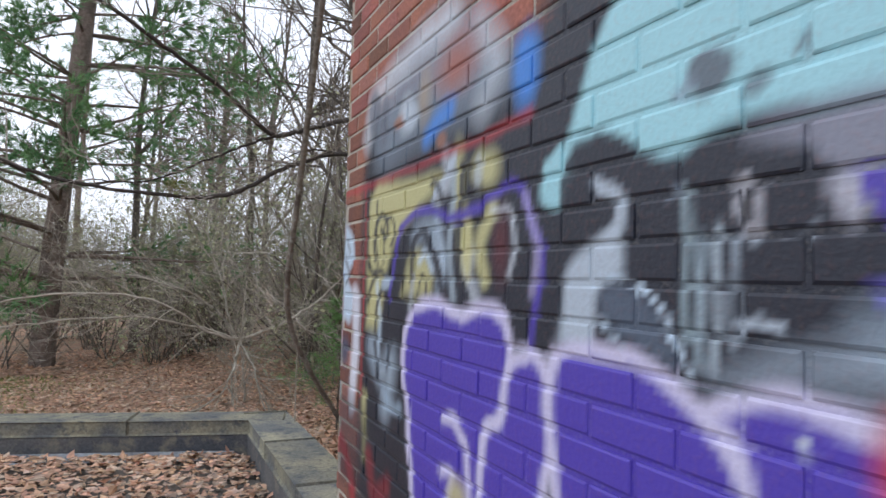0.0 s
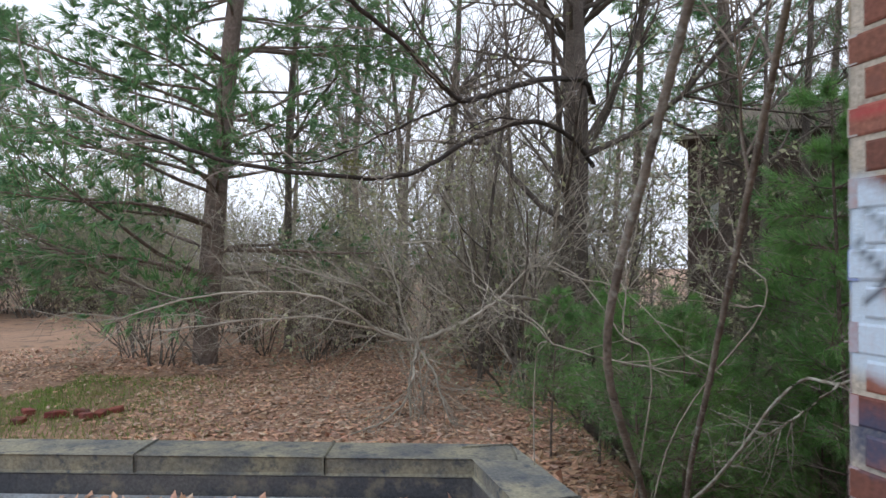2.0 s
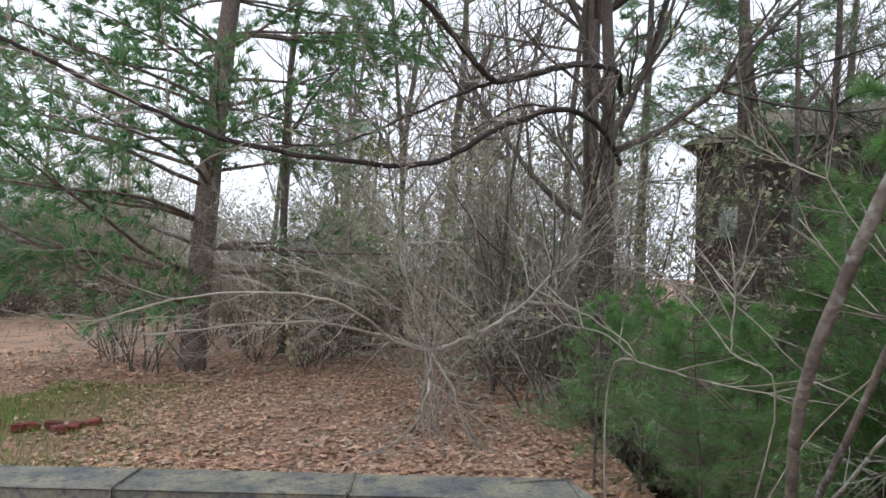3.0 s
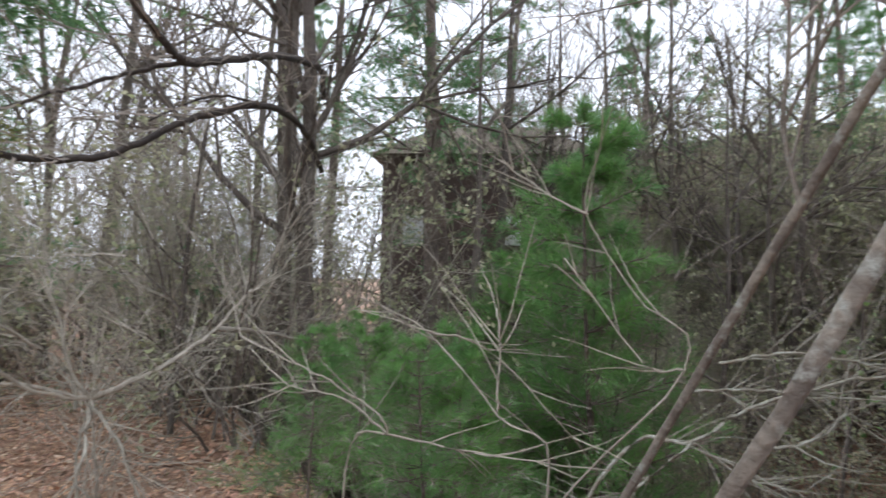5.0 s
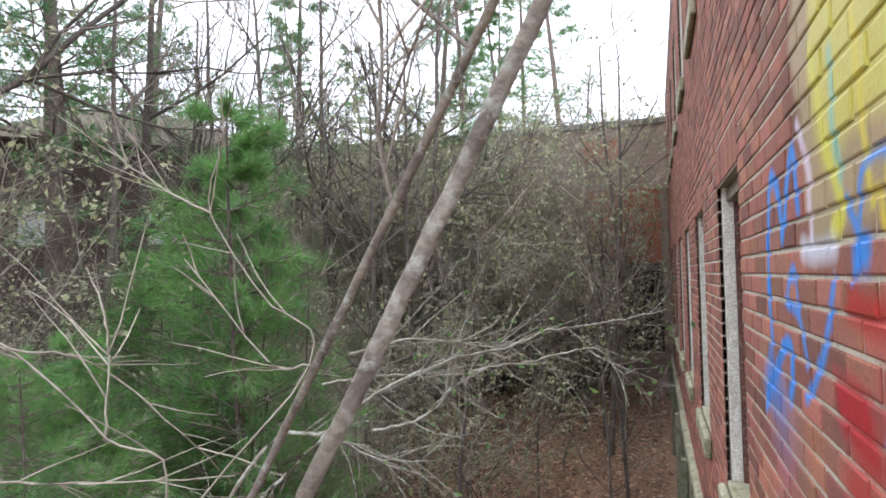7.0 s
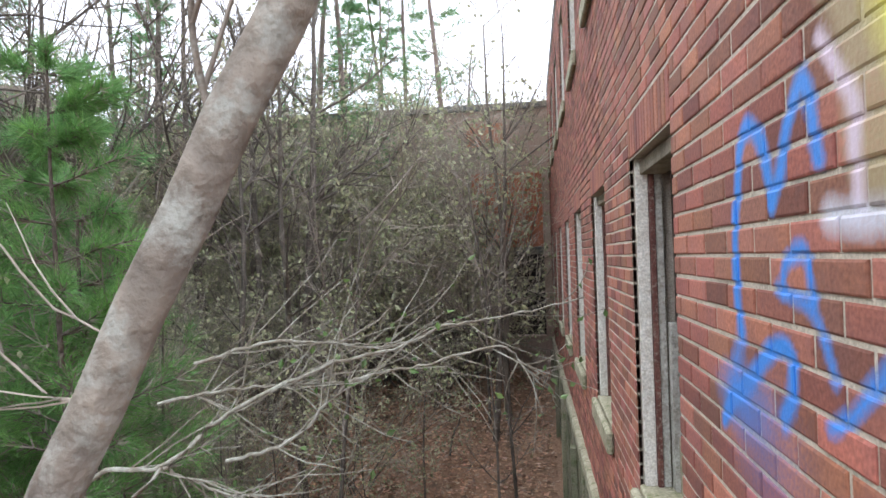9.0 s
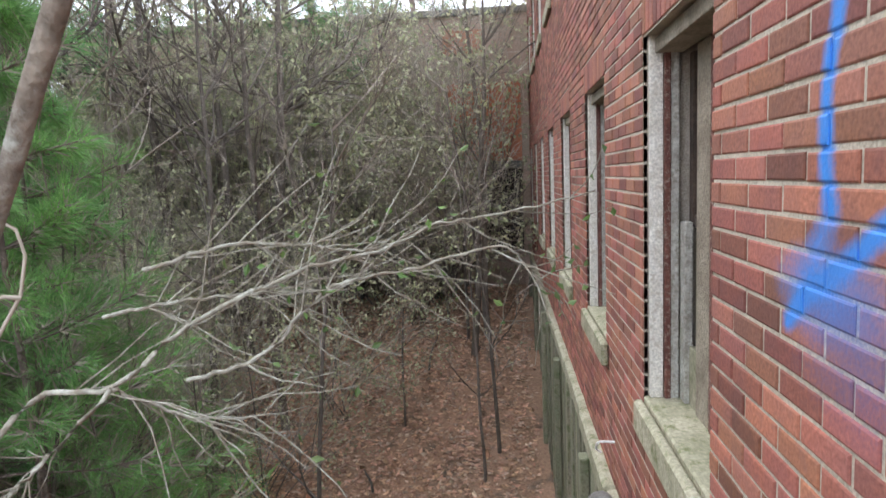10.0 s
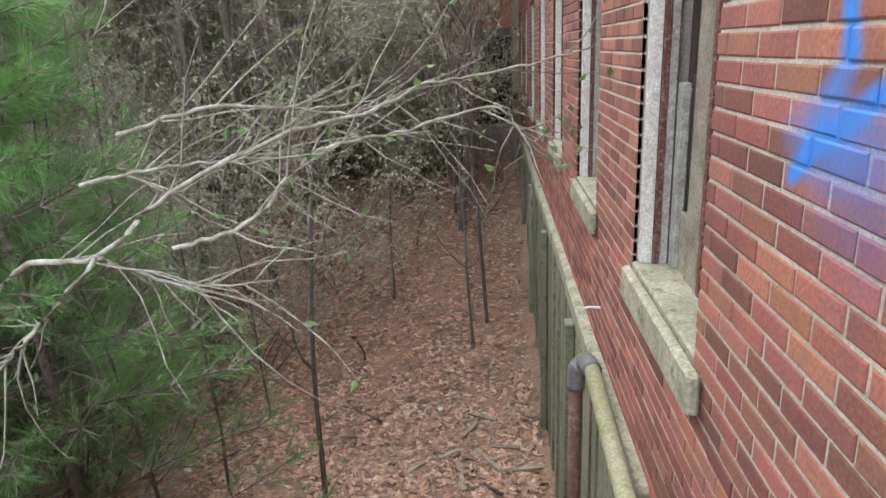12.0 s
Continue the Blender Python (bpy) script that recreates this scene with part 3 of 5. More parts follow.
daub(WEST, 'line', [(1.792, 1.511), (1.791, 1.441), (1.793, 1.372)], (0.30, 0.36, 0.42), 0.0068, 0.0045, 0.8)
daub(WEST, 'line', [(1.8, 1.576), (1.819, 1.589), (1.839, 1.557), (1.835, 1.516), (1.811, 1.524), (1.799, 1.565)], (0.42, 0.42, 0.46), 0.0052, 0.0037, 0.85)
daub(WEST, 'spot', [(1.819, 1.548), (0.009, 0.020)], (0.05, 0.05, 0.06), 0, 0.0030, 0.9)
daub(WEST, 'fill', [(1.926, 1.567), (1.961, 1.578), (1.976, 1.537), (1.949, 1.515)], (0.50, 0.50, 0.58), 0, 0.01, 0.85)
daub(WEST, 'fill', [(1.961, 1.581), (2.006, 1.568), (2.006, 1.512), (1.976, 1.54)], PURPLE, 0, 0.006, 0.95)
daub(WEST, 'fill', [(1.975, 1.455), (2.006, 1.458), (2.006, 1.428)], PURPLE, 0, 0.006, 0.95)
daub(WEST, 'line', [(1.808, 1.401), (1.839, 1.411), (1.873, 1.402)], (0.50, 0.58, 0.66), 0.0070, 0.0042, 0.85)
daub(WEST, 'line', [(1.818, 1.495), (1.826, 1.505)], (0.50, 0.58, 0.66), 0.0049, 0.0028, 0.7)
daub(WEST, 'line', [(1.87, 1.5), (1.872, 1.512)], (0.50, 0.58, 0.66), 0.0049, 0.0028, 0.7)
daub(WEST, 'line', [(1.904, 1.508), (1.907, 1.521)], (0.50, 0.58, 0.66), 0.0039, 0.0026, 0.7)
daub(WEST, 'fill', [(1.756, 1.328), (1.827, 1.355), (1.916, 1.379), (2.005, 1.4), (2.005, 1.344), (1.916, 1.329), (1.802, 1.316)], (0.33, 0.40, 0.48), 0, 0.03, 0.7)
daub(WEST, 'fill', [(1.967, 1.42), (2.006, 1.433), (2.005, 1.377), (1.972, 1.373)], (0.35, 0.45, 0.55), 0, 0.03, 0.6)
TOOTH = [(0.75, 0.7), (0.70, 1.04), (0.645, 1.21), (0.70, 1.35), (0.86, 1.385), (0.98, 1.36), (1.14, 1.385), (1.215, 1.36), (1.235, 1.28), (1.21, 1.16), (1.14, 1.09), (1.10, 0.7)]
TOOTH2 = [(1.10, 0.7), (1.14, 1.09), (1.21, 1.16), (1.235, 1.27), (1.30, 1.30), (1.37, 1.28), (1.41, 1.18), (1.36, 1.02), (1.36, 0.7)]
BIG = [(1.42, 0.7), (1.415, 1.06), (1.385, 1.25), (1.44, 1.33), (1.53, 1.34), (1.65, 1.32), (1.75, 1.27), (1.80, 1.22), (1.84, 1.12), (1.86, 0.7)]
BIG2 = [(1.86, 0.7), (1.82, 1.18), (1.76, 1.27), (1.80, 1.30), (1.88, 1.31), (2.0, 1.30), (2.3, 1.26), (2.35, 0.7)]
for shape in (TOOTH, TOOTH2, BIG, BIG2):
    WEST += [("fill", shape, PURPLE, 0, 0.008, 1.0), ("line", shape, LILAC, 0.016, 0.010, 0.95)]
WEST += [("line", [(0.92, 1.10), (0.98, 1.11), (1.02, 1.08), (1.05, 1.06), (1.07, 0.95)], LILAC, 0.014, 0.01, 0.95), ("line", [(0.92, 0.97), (0.98, 0.98), (0.94, 0.85)], LILAC, 0.014, 0.01, 0.9),
         ("spot", [(1.01, 0.92), (0.05, 0.06)], (0.55, 0.5, 0.25), 0, 0.02, 0.9), ("spot", [(1.90, 1.265), (0.008, 0.008)], WHITE, 0, 0.006, 0.9),
         ("spot", [(2.02, 1.27), (0.05, 0.06)], (0.6, 0.05, 0.03), 0, 0.02, 0.95)]
NORTH = []
daub(NORTH, 'fill', [(-0.02, 1.66), (-0.02, 2.3), (0.5, 2.35), (0.80, 2.15), (0.70, 1.9), (0.64, 1.66), (0.4, 1.66)], (0.40, 0.33, 0.19), 0, 0.03, 0.7)
daub(NORTH, 'fill', [(0.05, 1.82), (0.1, 2.3), (0.5, 2.3), (0.62, 2.0), (0.52, 1.80), (0.3, 1.84)], (0.60, 0.55, 0.10), 0, 0.03, 0.75)
daub(NORTH, 'line', [(0.60, 2.05), (0.523, 1.868), (0.41, 1.72), (0.464, 1.665)], (0.62, 0.60, 0.10), 0.022, 0.012, 0.9)
daub(NORTH, 'line', [(0.45, 2.0), (0.44, 1.85), (0.40, 1.76)], (0.22, 0.50, 0.45), 0.016, 0.012, 0.8)
daub(NORTH, 'line', [(0.30, 2.05), (0.264, 1.82), (0.235, 1.705)], (0.66, 0.55, 0.06), 0.014, 0.009, 0.85)
daub(NORTH, 'line', [(0.147, 1.75), (0.157, 1.65), (0.103, 1.65), (0.08, 1.71)], (0.72, 0.55, 0.03), 0.011, 0.007, 0.95)
daub(NORTH, 'line', [(0.20, 1.72), (0.19, 1.66)], (0.70, 0.52, 0.03), 0.010, 0.007, 0.9)
daub(NORTH, 'line', [(0.011, 1.68), (0.042, 1.583), (0.081, 1.509), (0.097, 1.468)], (0.66, 0.42, 0.03), 0.011, 0.008, 0.9)
daub(NORTH, 'fill', [(0.164, 1.632), (0.095, 1.629), (0.107, 1.548), (0.175, 1.559)], (0.42, 0.05, 0.03), 0, 0.02, 0.8)
daub(NORTH, 'fill', [(0.52, 1.40), (0.289, 1.39), (0.26, 1.26), (0.46, 1.30)], (0.40, 0.02, 0.03), 0, 0.025, 0.85)
daub(NORTH, 'fill', [(0.38, 1.561), (0.176, 1.551), (0.159, 1.485), (0.40, 1.50)], (0.42, 0.035, 0.03), 0, 0.02, 0.85)
daub(NORTH, 'fill', [(0.24, 1.46), (0.04, 1.44), (0.03, 1.10), (0.24, 1.15)], (0.36, 0.05, 0.05), 0, 0.04, 0.6)
daub(NORTH, 'spot', [(0.36, 1.20), (0.1, 0.06)], (0.40, 0.03, 0.03), 0, 0.03, 0.7)
daub(NORTH, 'line', [(1.20, 1.40), (1.227, 1.525), (1.218, 1.66), (1.18, 1.81), (1.114, 1.855), (1.04, 1.81), (0.99, 1.685)], BLUE, 0.024, 0.014, 0.95)
daub(NORTH, 'line', [(0.99, 1.685), (0.946, 1.73), (0.90, 1.825), (0.83, 1.88), (0.77, 1.74)], BLUE, 0.022, 0.014, 0.95)
daub(NORTH, 'line', [(0.953, 1.51), (0.947, 1.557), (0.912, 1.58), (0.85, 1.585), (0.82, 1.50)], BLUE, 0.016, 0.012, 0.9)
daub(NORTH, 'line', [(1.20, 1.40), (1.26, 1.30), (1.32, 1.22)], BLUE, 0.026, 0.03, 0.7)
daub(NORTH, 'line', [(1.38, 1.165), (1.29, 1.235), (1.125, 1.315), (1.04, 1.375), (0.973, 1.40), (0.92, 1.39), (0.915, 1.355), (0.93, 1.305), (0.975, 1.26)], BLUE, 0.022, 0.012, 0.95)
daub(NORTH, 'spot', [(1.23, 1.25), (0.13, 0.06)], BLUE, 0, 0.05, 0.75)
daub(NORTH, 'spot', [(1.10, 1.18), (0.17, 0.11)], (0.12, 0.16, 0.45), 0, 0.10, 0.35)
daub(NORTH, 'line', [(0.99, 1.515), (0.83, 1.485), (0.74, 1.38)], BLUE, 0.014, 0.012, 0.85)
daub(NORTH, 'line', [(0.48, 1.57), (0.55, 1.46), (0.69, 1.34), (0.76, 1.30)], BLUE, 0.014, 0.012, 0.9)
daub(NORTH, 'line', [(0.08, 1.572), (0.138, 1.532), (0.129, 1.47), (0.081, 1.431), (0.036, 1.418), (0.014, 1.456), (0.015, 1.516), (0.045, 1.557), (0.08, 1.573)], BLUE, 0.009, 0.006, 0.95)
daub(NORTH, 'line', [(0.312, 1.674), (0.285, 1.747), (0.225, 1.77), (0.144, 1.769), (0.083, 1.716), (0.051, 1.653)], BLUE, 0.009, 0.007, 0.95)
daub(NORTH, 'line', [(0.37, 1.715), (0.317, 1.64), (0.358, 1.57)], BLUE, 0.012, 0.008, 0.95)
daub(NORTH, 'spot', [(0.30, 1.62), (0.05, 0.035)], BLUE, 0, 0.015, 0.95)
daub(NORTH, 'line', [(0.182, 1.432), (0.138, 1.405), (0.109, 1.378), (0.181, 1.351), (0.20, 1.31), (0.165, 1.295)], BLUE, 0.010, 0.007, 0.95)
daub(NORTH, 'line', [(0.76, 1.93), (0.69, 1.85), (0.653, 1.79), (0.65, 1.655)], (0.66, 0.56, 0.68), 0.018, 0.012, 0.85)
daub(NORTH, 'line', [(0.75, 1.645), (0.60, 1.63), (0.47, 1.637)], (0.62, 0.66, 0.78), 0.022, 0.02, 0.8)
daub(NORTH, 'line', [(-0.01, 1.0), (-0.01, 1.9)], PALE, 0.012, 0.01, 0.6)


# ---- bricks ----
def brick_row(k, length):
    """Starts and ends of the bricks of course k from 0 to length."""
    step = BRICK_L
    x = (0.036 if k % 2 else 0.124) - step
    while x < length:
        a, b = max(x, 0.0), min(x + step - JOINT, length)
        if b - a > 0.03:
            yield a, b
        x += step


def brick_geo(a, b, z0, z1, to_world, nx, nz, proud):
    """Front face as a grid with worn edges, and the four sides, set into the mortar."""
    vs, fs = [], []
    e = 0.0022
    for j in range(nz + 1):
        for i in range(nx + 1):
            rim = i in (0, nx) or j in (0, nz)
            u = a + (0 if i == 0 else b - a if i == nx else 0.0045 + (b - a - 0.009) * (i - 1) / (nx - 2))
            w = z0 + (0 if j == 0 else z1 - z0 if j == nz else 0.0045 + (z1 - z0 - 0.009) * (j - 1) / (nz - 2))
            vs.append((u, w, proud - (e if rim else 0)))
    n = nx + 1
    fs += [(j * n + i, j * n + i + 1, (j + 1) * n + i + 1, (j + 1) * n + i) for j in range(nz) for i in range(nx)]
    rim = [i for i in range(n)] + [j * n + nx for j in range(1, nz + 1)] + [nz * n + i for i in range(nx - 1, -1, -1)] + [j * n for j in range(nz - 1, 0, -1)]
    base = len(vs)
    vs += [(vs[i][0], vs[i][1], -0.022) for i in rim]
    fs += [(rim[(k + 1) % len(rim)], rim[k], base + k, base + (k + 1) % len(rim)) for k in range(len(rim))]
    return [to_world(*v) for v in vs], fs, vs


def set_paint(me, C):
    at = me.color_attributes.new("paint", "FLOAT_COLOR", "POINT")
    at.data.foreach_set("color", np.asarray(C, np.float32).ravel())


def lay_bricks(wall, to_world, flip, length, z_low, z_high, near, layers, paint_to, skip):
    """near(a, b, z) picks the bricks that are parts; the rest are joined."""
    rr = random.Random(11)
    singles, jv, jf, juv = [], [], [], []
    k0 = math.floor((z_low - RISE) / COURSE)
    for k in range(k0, math.ceil(z_high / COURSE)):
        z0, z1 = k * COURSE + RISE, (k + 1) * COURSE + RISE - JOINT
        for a, b in brick_row(k, length):
            for a1, b1 in skip(a, b, z0, z1):
                painted = a1 < paint_to and -0.1 < z0 < 2.5
                nx, nz = (max(3, round((b1 - a1) / 0.013)), 6) if painted else (3, 3)
                proud = rr.uniform(-0.0015, 0.002)
                dz = rr.uniform(-0.0015, 0.0015)
                w, f, uv = brick_geo(a1, b1, z0 + dz, z1 + dz, to_world, nx, nz, proud)
                if flip:
                    f = [q[::-1] for q in f]
                if near(a1, b1, z0):
                    singles.append((w, f, uv, painted))
                else:
                    n0 = len(jv)
                    jv += w
                    juv += [(q[0], q[1]) for q in uv]
                    jf += [tuple(i + n0 for i in q) for q in f]
    U = np.array([q[0] for q in juv])
    V = np.array([q[1] for q in juv])
    C = np.zeros((len(U), 4))
    m = (U < paint_to + 0.2) & (V < 2.6)
    C[m] = apply_paint(U[m], V[m], layers)
    rest = tagged(part("brickwork", jv, jf, M_BRICK_J, wall), kind="stuff")
    rest.matrix_parent_inverse = Matrix.Translation(wall.location).inverted()
    set_paint(rest.data, C)
    for w, f, uv, painted in singles[:300]:
        U, V = np.array([q[0] for q in uv]), np.array([q[1] for q in uv])
        ob = part("brick", w, f, M_BRICK, wall)
        ob.matrix_parent_inverse = Matrix.Translation(wall.location).inverted()
        set_paint(ob.data, apply_paint(U, V, layers) if painted else np.zeros((len(U), 4)))


def mortar_sheet(wall, to_world, flip, length, z_low, z_high, layers, skip_rect):
    nx, nz = round(length / 0.02), round((z_high - z_low) / 0.02)
    vs = [(length * i / nx, z_low + (z_high - z_low) * j / nz) for j in range(nz + 1) for i in range(nx + 1)]
    n = nx + 1
    fs = []
    for j in range(nz):
        for i in range(nx):
            u, w = vs[j * n + i]
            if not skip_rect(u + 0.01, w + 0.01):
                q = (j * n + i, j * n + i + 1, (j + 1) * n + i + 1, (j + 1) * n + i)
                fs.append(q[::-1] if flip else q)
    ob = part("mortar", [to_world(u, w, -0.004) for u, w in vs], fs, M_MORTAR, wall)
    ob.matrix_parent_inverse = Matrix.Translation(wall.location).inverted()
    set_paint(ob.data, apply_paint(np.array([q[0] for q in vs]), np.array([q[1] for q in vs]), layers))


def skip_openings(a, b, z0, z1):
    """The stretches of a brick left beside the windows and their soldier courses."""
    zm = (z0 + z1) / 2
    out = [(a, b)]
    for lo, hi in ((WIN_B - 0.14, WIN_T + 0.20), (UP_B - 0.14, UP_T)):
        if lo < zm < hi:
            for o0, o1 in openings:
                nxt = []
                for p, q in out:
                    if q <= o0 or p >= o1:
                        nxt.append((p, q))
                    else:
                        if o0 - p > 0.025:
                            nxt.append((p, o0))
                        if q - o1 > 0.025:
                            nxt.append((o1, q))
                out = nxt
    return out


def window_hole(u, w):
    return any(o0 < u < o1 for o0, o1 in openings) and (WIN_B - 0.02 < w < WIN_T or UP_B < w < UP_T)


def to_west(u, w, out):
    return (-out, -u, w)


def to_north(u, w, out):
    return (u, out, w)


# ---- windows of the north wall ----
def window_unit(name, x0, zb, zt, detail=True):
    """A boarded sash window with a peeling white frame, set back in the opening; its origin is the opening's near lower corner."""
    h, w = zt - zb, WIN_W
    ob = holder(name, (x0, 0, zb), "old sash window with a peeling white frame and grey boards", "window", "windows of the north wall", "structure")

    def bit(n, a, b, m, label="", parent=None):
        o = block(n, a, b, m, parent or ob, label, 0.003)
        return o

    mid = h * 0.50
    bit("jamb", (w - 0.035, -0.080, 0.0), (w - 0.001, -0.026, h), M_WHITEPAINT, "peeling white jamb")
    bit("parting_strip", (w - 0.050, -0.107, 0.0), (w - 0.001, -0.081, h - 0.06), M_MAROON, "maroon strip with chipped paint")
    bit("stile", (w - 0.042, -0.143, 0.0), (w - 0.001, -0.108, h - 0.06), M_PALEWOOD, "chipped pale stile")
    bit("head", (0.001, -0.16, h - 0.075), (w - 0.036, -0.045, h - 0.012), M_GREYWOOD, "weathered bare head")
    bit("jamb", (0.001, -0.16, 0.0), (0.04, -0.07, h - 0.076), M_GREYWOOD, "bare grey jamb")
    bit("sash_stile", (w - 0.115, -0.180, 0.0), (w - 0.045, -0.146, mid), M_PALEWOOD, "pale flaking sash stile")
    bit("sash_stile", (w - 0.100, -0.215, mid - 0.02), (w - 0.045, -0.182, h - 0.08), M_DARKWOOD)
    bit("meeting_rail", (0.10, -0.215, mid - 0.02), (w - 0.101, -0.182, mid + 0.03), M_DARKWOOD)
    bit("bottom_board", (0.30, -0.195, 0.0), (w - 0.116, -0.165, 0.25), M_GREENWOOD, "low board green with algae")
    bit("board", (0.522, -0.180, 0.0), (w - 0.245, -0.155, h - 0.08), M_GREYWOOD, "weathered grey upright board")
    bit("trim_strip", (0.475, -0.172, 0.0), (0.515, -0.150, h - 0.08), M_MAROON, "dark maroon edge strip")
    for i in range(5):
        a = 0.045 + 0.0855 * i
        bit("board", (a, -0.200, 0.02), (a + 0.079, -0.174, h - 0.08), M_GREYWOOD if i % 2 else M_DARKWOOD)
    for i in range(3):
        a = 0.53 + 0.105 * i
        bit("board", (a, -0.240, mid + 0.032), (a + 0.098, -0.217, h - 0.08), M_BROWNWOOD, "brown weathered board")
    return ob


def sill_unit(name, x0, zb):
    ob = holder(name, (x0, 0, zb), "thick weathered stone window sill green with algae", "window sill", "sills of the north wall", "structure")
    block("slab", (0.002, -0.24, -0.15), (WIN_W - 0.002, -0.003, 0.0), M_SILL, ob, "pale inner sill flecked with moss", 0.008)
    block("nosing", (-0.10, 0.002, -0.155), (WIN_W - 0.01, 0.045, -0.012), M_SILL, ob, "", 0.012)
    return ob


first = window_unit("window_1", WIN_X, WIN_B, WIN_T)
first_sill = sill_unit("window_sill_1", WIN_X, WIN_B)
for k in range(1, 7):
    copy_thing(first, pose(WIN_X + WIN_STEP * k, 0, WIN_B))
    copy_thing(first_sill, pose(WIN_X + WIN_STEP * k, 0, WIN_B))
for k in range(7):
    copy_thing(first, pose(WIN_X + WIN_STEP * k, 0, UP_B)).scale = (1, 1, (UP_T - UP_B) / (WIN_T - WIN_B))
    copy_thing(first_sill, pose(WIN_X + WIN_STEP * k, 0, UP_B))

# stone band course with algae-green boarding below
band = holder("band_course", (4.0, 0.0, -0.2), "projecting stone band course stained with algae", "ledge", kind="structure")
for i in range(10):
    x = 2.30 + i * 1.28
    o = part("band_stone", *block_geo((x, -0.02, -0.45), (x + 1.27, 0.062 + 0.006 * math.sin(i * 2.1), -0.30), 0.02), M_SILL, band)
    o.matrix_parent_inverse = Matrix.Translation(band.location).inverted()
boarding = holder("boarding", (4.0, 0.0, -3.1), "tall upright boards grey-green with algae along the wall foot", "boarding", kind="structure")
rb = random.Random(8)
x = 1.0
while x < 14.8:
    w = rb.uniform(0.11, 0.17)
    o = part("board", *block_geo((x, -0.02, gz(x, 0.2) - 0.15), (x + w - 0.012, 0.03 + rb.uniform(0, 0.03), -0.455), 0.004), M_GREENWOOD, boarding)
    o.matrix_parent_inverse = Matrix.Translation(boarding.location).inverted()
    x += w
for i in range(5):
    x = 4.3 + i * 2.4
    o = part("post", *block_geo((x, 0.055, gz(x, 0.2) - 0.15), (x + 0.12, 0.12, -0.46), 0.008), M_GREENWOOD, boarding)
    o.matrix_parent_inverse = Matrix.Translation(boarding.location).inverted()

# drain pipes
pipe = holder("drain_pipe", (3.40, 0.16, -2.9), "rusty drain pipe with a grey elbow fixed below the wall", "pipe")
def pipe_part(name, pts, r, m, label=""):
    g = Geo()
    g.tube(pts, r, r, 14)
    g.f.append(tuple(range(13, -1, -1)))
    o = g.make(name, m, pipe, label, True)
    o.matrix_parent_inverse = Matrix.Translation(pipe.location).inverted()
pipe_part("level_pipe", [(1.0, 0.12, -0.26), (2.2, 0.115, -0.255), (3.24, 0.095, -0.25)], 0.042, M_PIPE_G, "mossy level pipe")
pipe_part("elbow", smooth_line([(3.22, 0.095, -0.25), (3.34, 0.11, -0.26), (3.40, 0.15, -0.33), (3.40, 0.16, -0.45)], 5), 0.053, M_JOINT, "grey cast elbow")
pipe_part("downpipe", [(3.40, 0.16, -0.43), (3.40, 0.16, -1.6), (3.40, 0.16, gz(3.40, 0.16) - 0.05)], 0.040, M_PIPE, "rusty brown downpipe")
hook = Geo()
hook.tube(smooth_line([(3.60, -0.01, -0.045), (3.60, 0.05, -0.04), (3.61, 0.09, -0.05), (3.62, 0.10, -0.09), (3.615, 0.07, -0.11)], 5), 0.008, 0.006, 8)
tagged(hook.make("wall_hook", M_HOOK, smooth=True), "small white hook sticking out of the brick wall", "hook")

# ---- far brick building across the hollow ----
far = holder("brick_building", (15.5, 5, -3), "long flat-roofed brick building behind dry vines", "building")
def far_part(name, a, b, m, label="", parent=None):
    o = part(name, *block_geo(a, b, 0.01), m, far if parent is None else parent, label)
    o.matrix_parent_inverse = Matrix.Translation(far.location).inverted() if parent is None else Matrix.Translation(far.location).inverted()
    return o
far_part("wall", (15.1, 1.7, -3.3), (15.5, 11.0, 5.05), M_BRICK_FAR)
far_part("wall", (15.1, 0.0, 1.75), (15.5, 1.7, 5.05), M_BRICK_FAR)
far_part("wall", (15.1, 0.0, -3.3), (15.5, 1.7, -0.3), M_BRICK_FAR)
far_part("pier", (15.04, -0.3, -3.3), (15.5, 0.16, 5.12), M_BRICK_FAR, "pale weathered corner pier")
# the shade inside the recess is painted as a near-black wall
far_part("back_wall", (16.6, 0.0, -0.5), (16.8, 1.9, 2.0), M_UNLIT_ROOM, "dark back of the recess")
far_part("lintel", (15.06, 0.17, 1.62), (15.5, 1.72, 1.80), M_CONC, "weathered concrete lintel")
far_part("roof", (15.0, -0.3, 5.05), (28, 11.1, 5.20), M_CONC, "pale flat roof edge")
# brick with fewer vines; the orange light on it is painted into the colour
far_part("repaired_wall", (15.07, 0.17, 1.80), (15.097, 1.82, 3.56), mat("orange_lit_brick", (0.46, 0.17, 0.09), (0.40, 0.15, 0.09), 0.9, 2, 0.3, 40), "orange patch of newer brickwork")
far_part("repaired_wall", (15.08, 1.0, 4.2), (15.098, 1.9, 4.75), mat("pale_orange_brick", (0.44, 0.22, 0.14), (0.38, 0.2, 0.14), 0.9, 2, 0.3, 40), "faded orange patch")
far_part("wall", (15.5, 10.6, -3.3), (28, 11.0, 5.05), M_BRICK_FAR)

# ---- brown house among the pines ----
house = holder("house", (10.4, 11.6, gz(10.4, 11.6) - 0.3), "brown house with a low hipped roof half hidden by pines", "house")
HOUSE_TOP = 4.6 - house.location.z
M_HOUSE = mat("brown_siding", (0.13, 0.09, 0.075), (0.10, 0.07, 0.06), 0.9, 1.5, 0.3, 20)
M_SHINGLE = mat("brown_shingles", (0.19, 0.155, 0.115), (0.14, 0.12, 0.09), 0.95, 2, 0.5, 16)


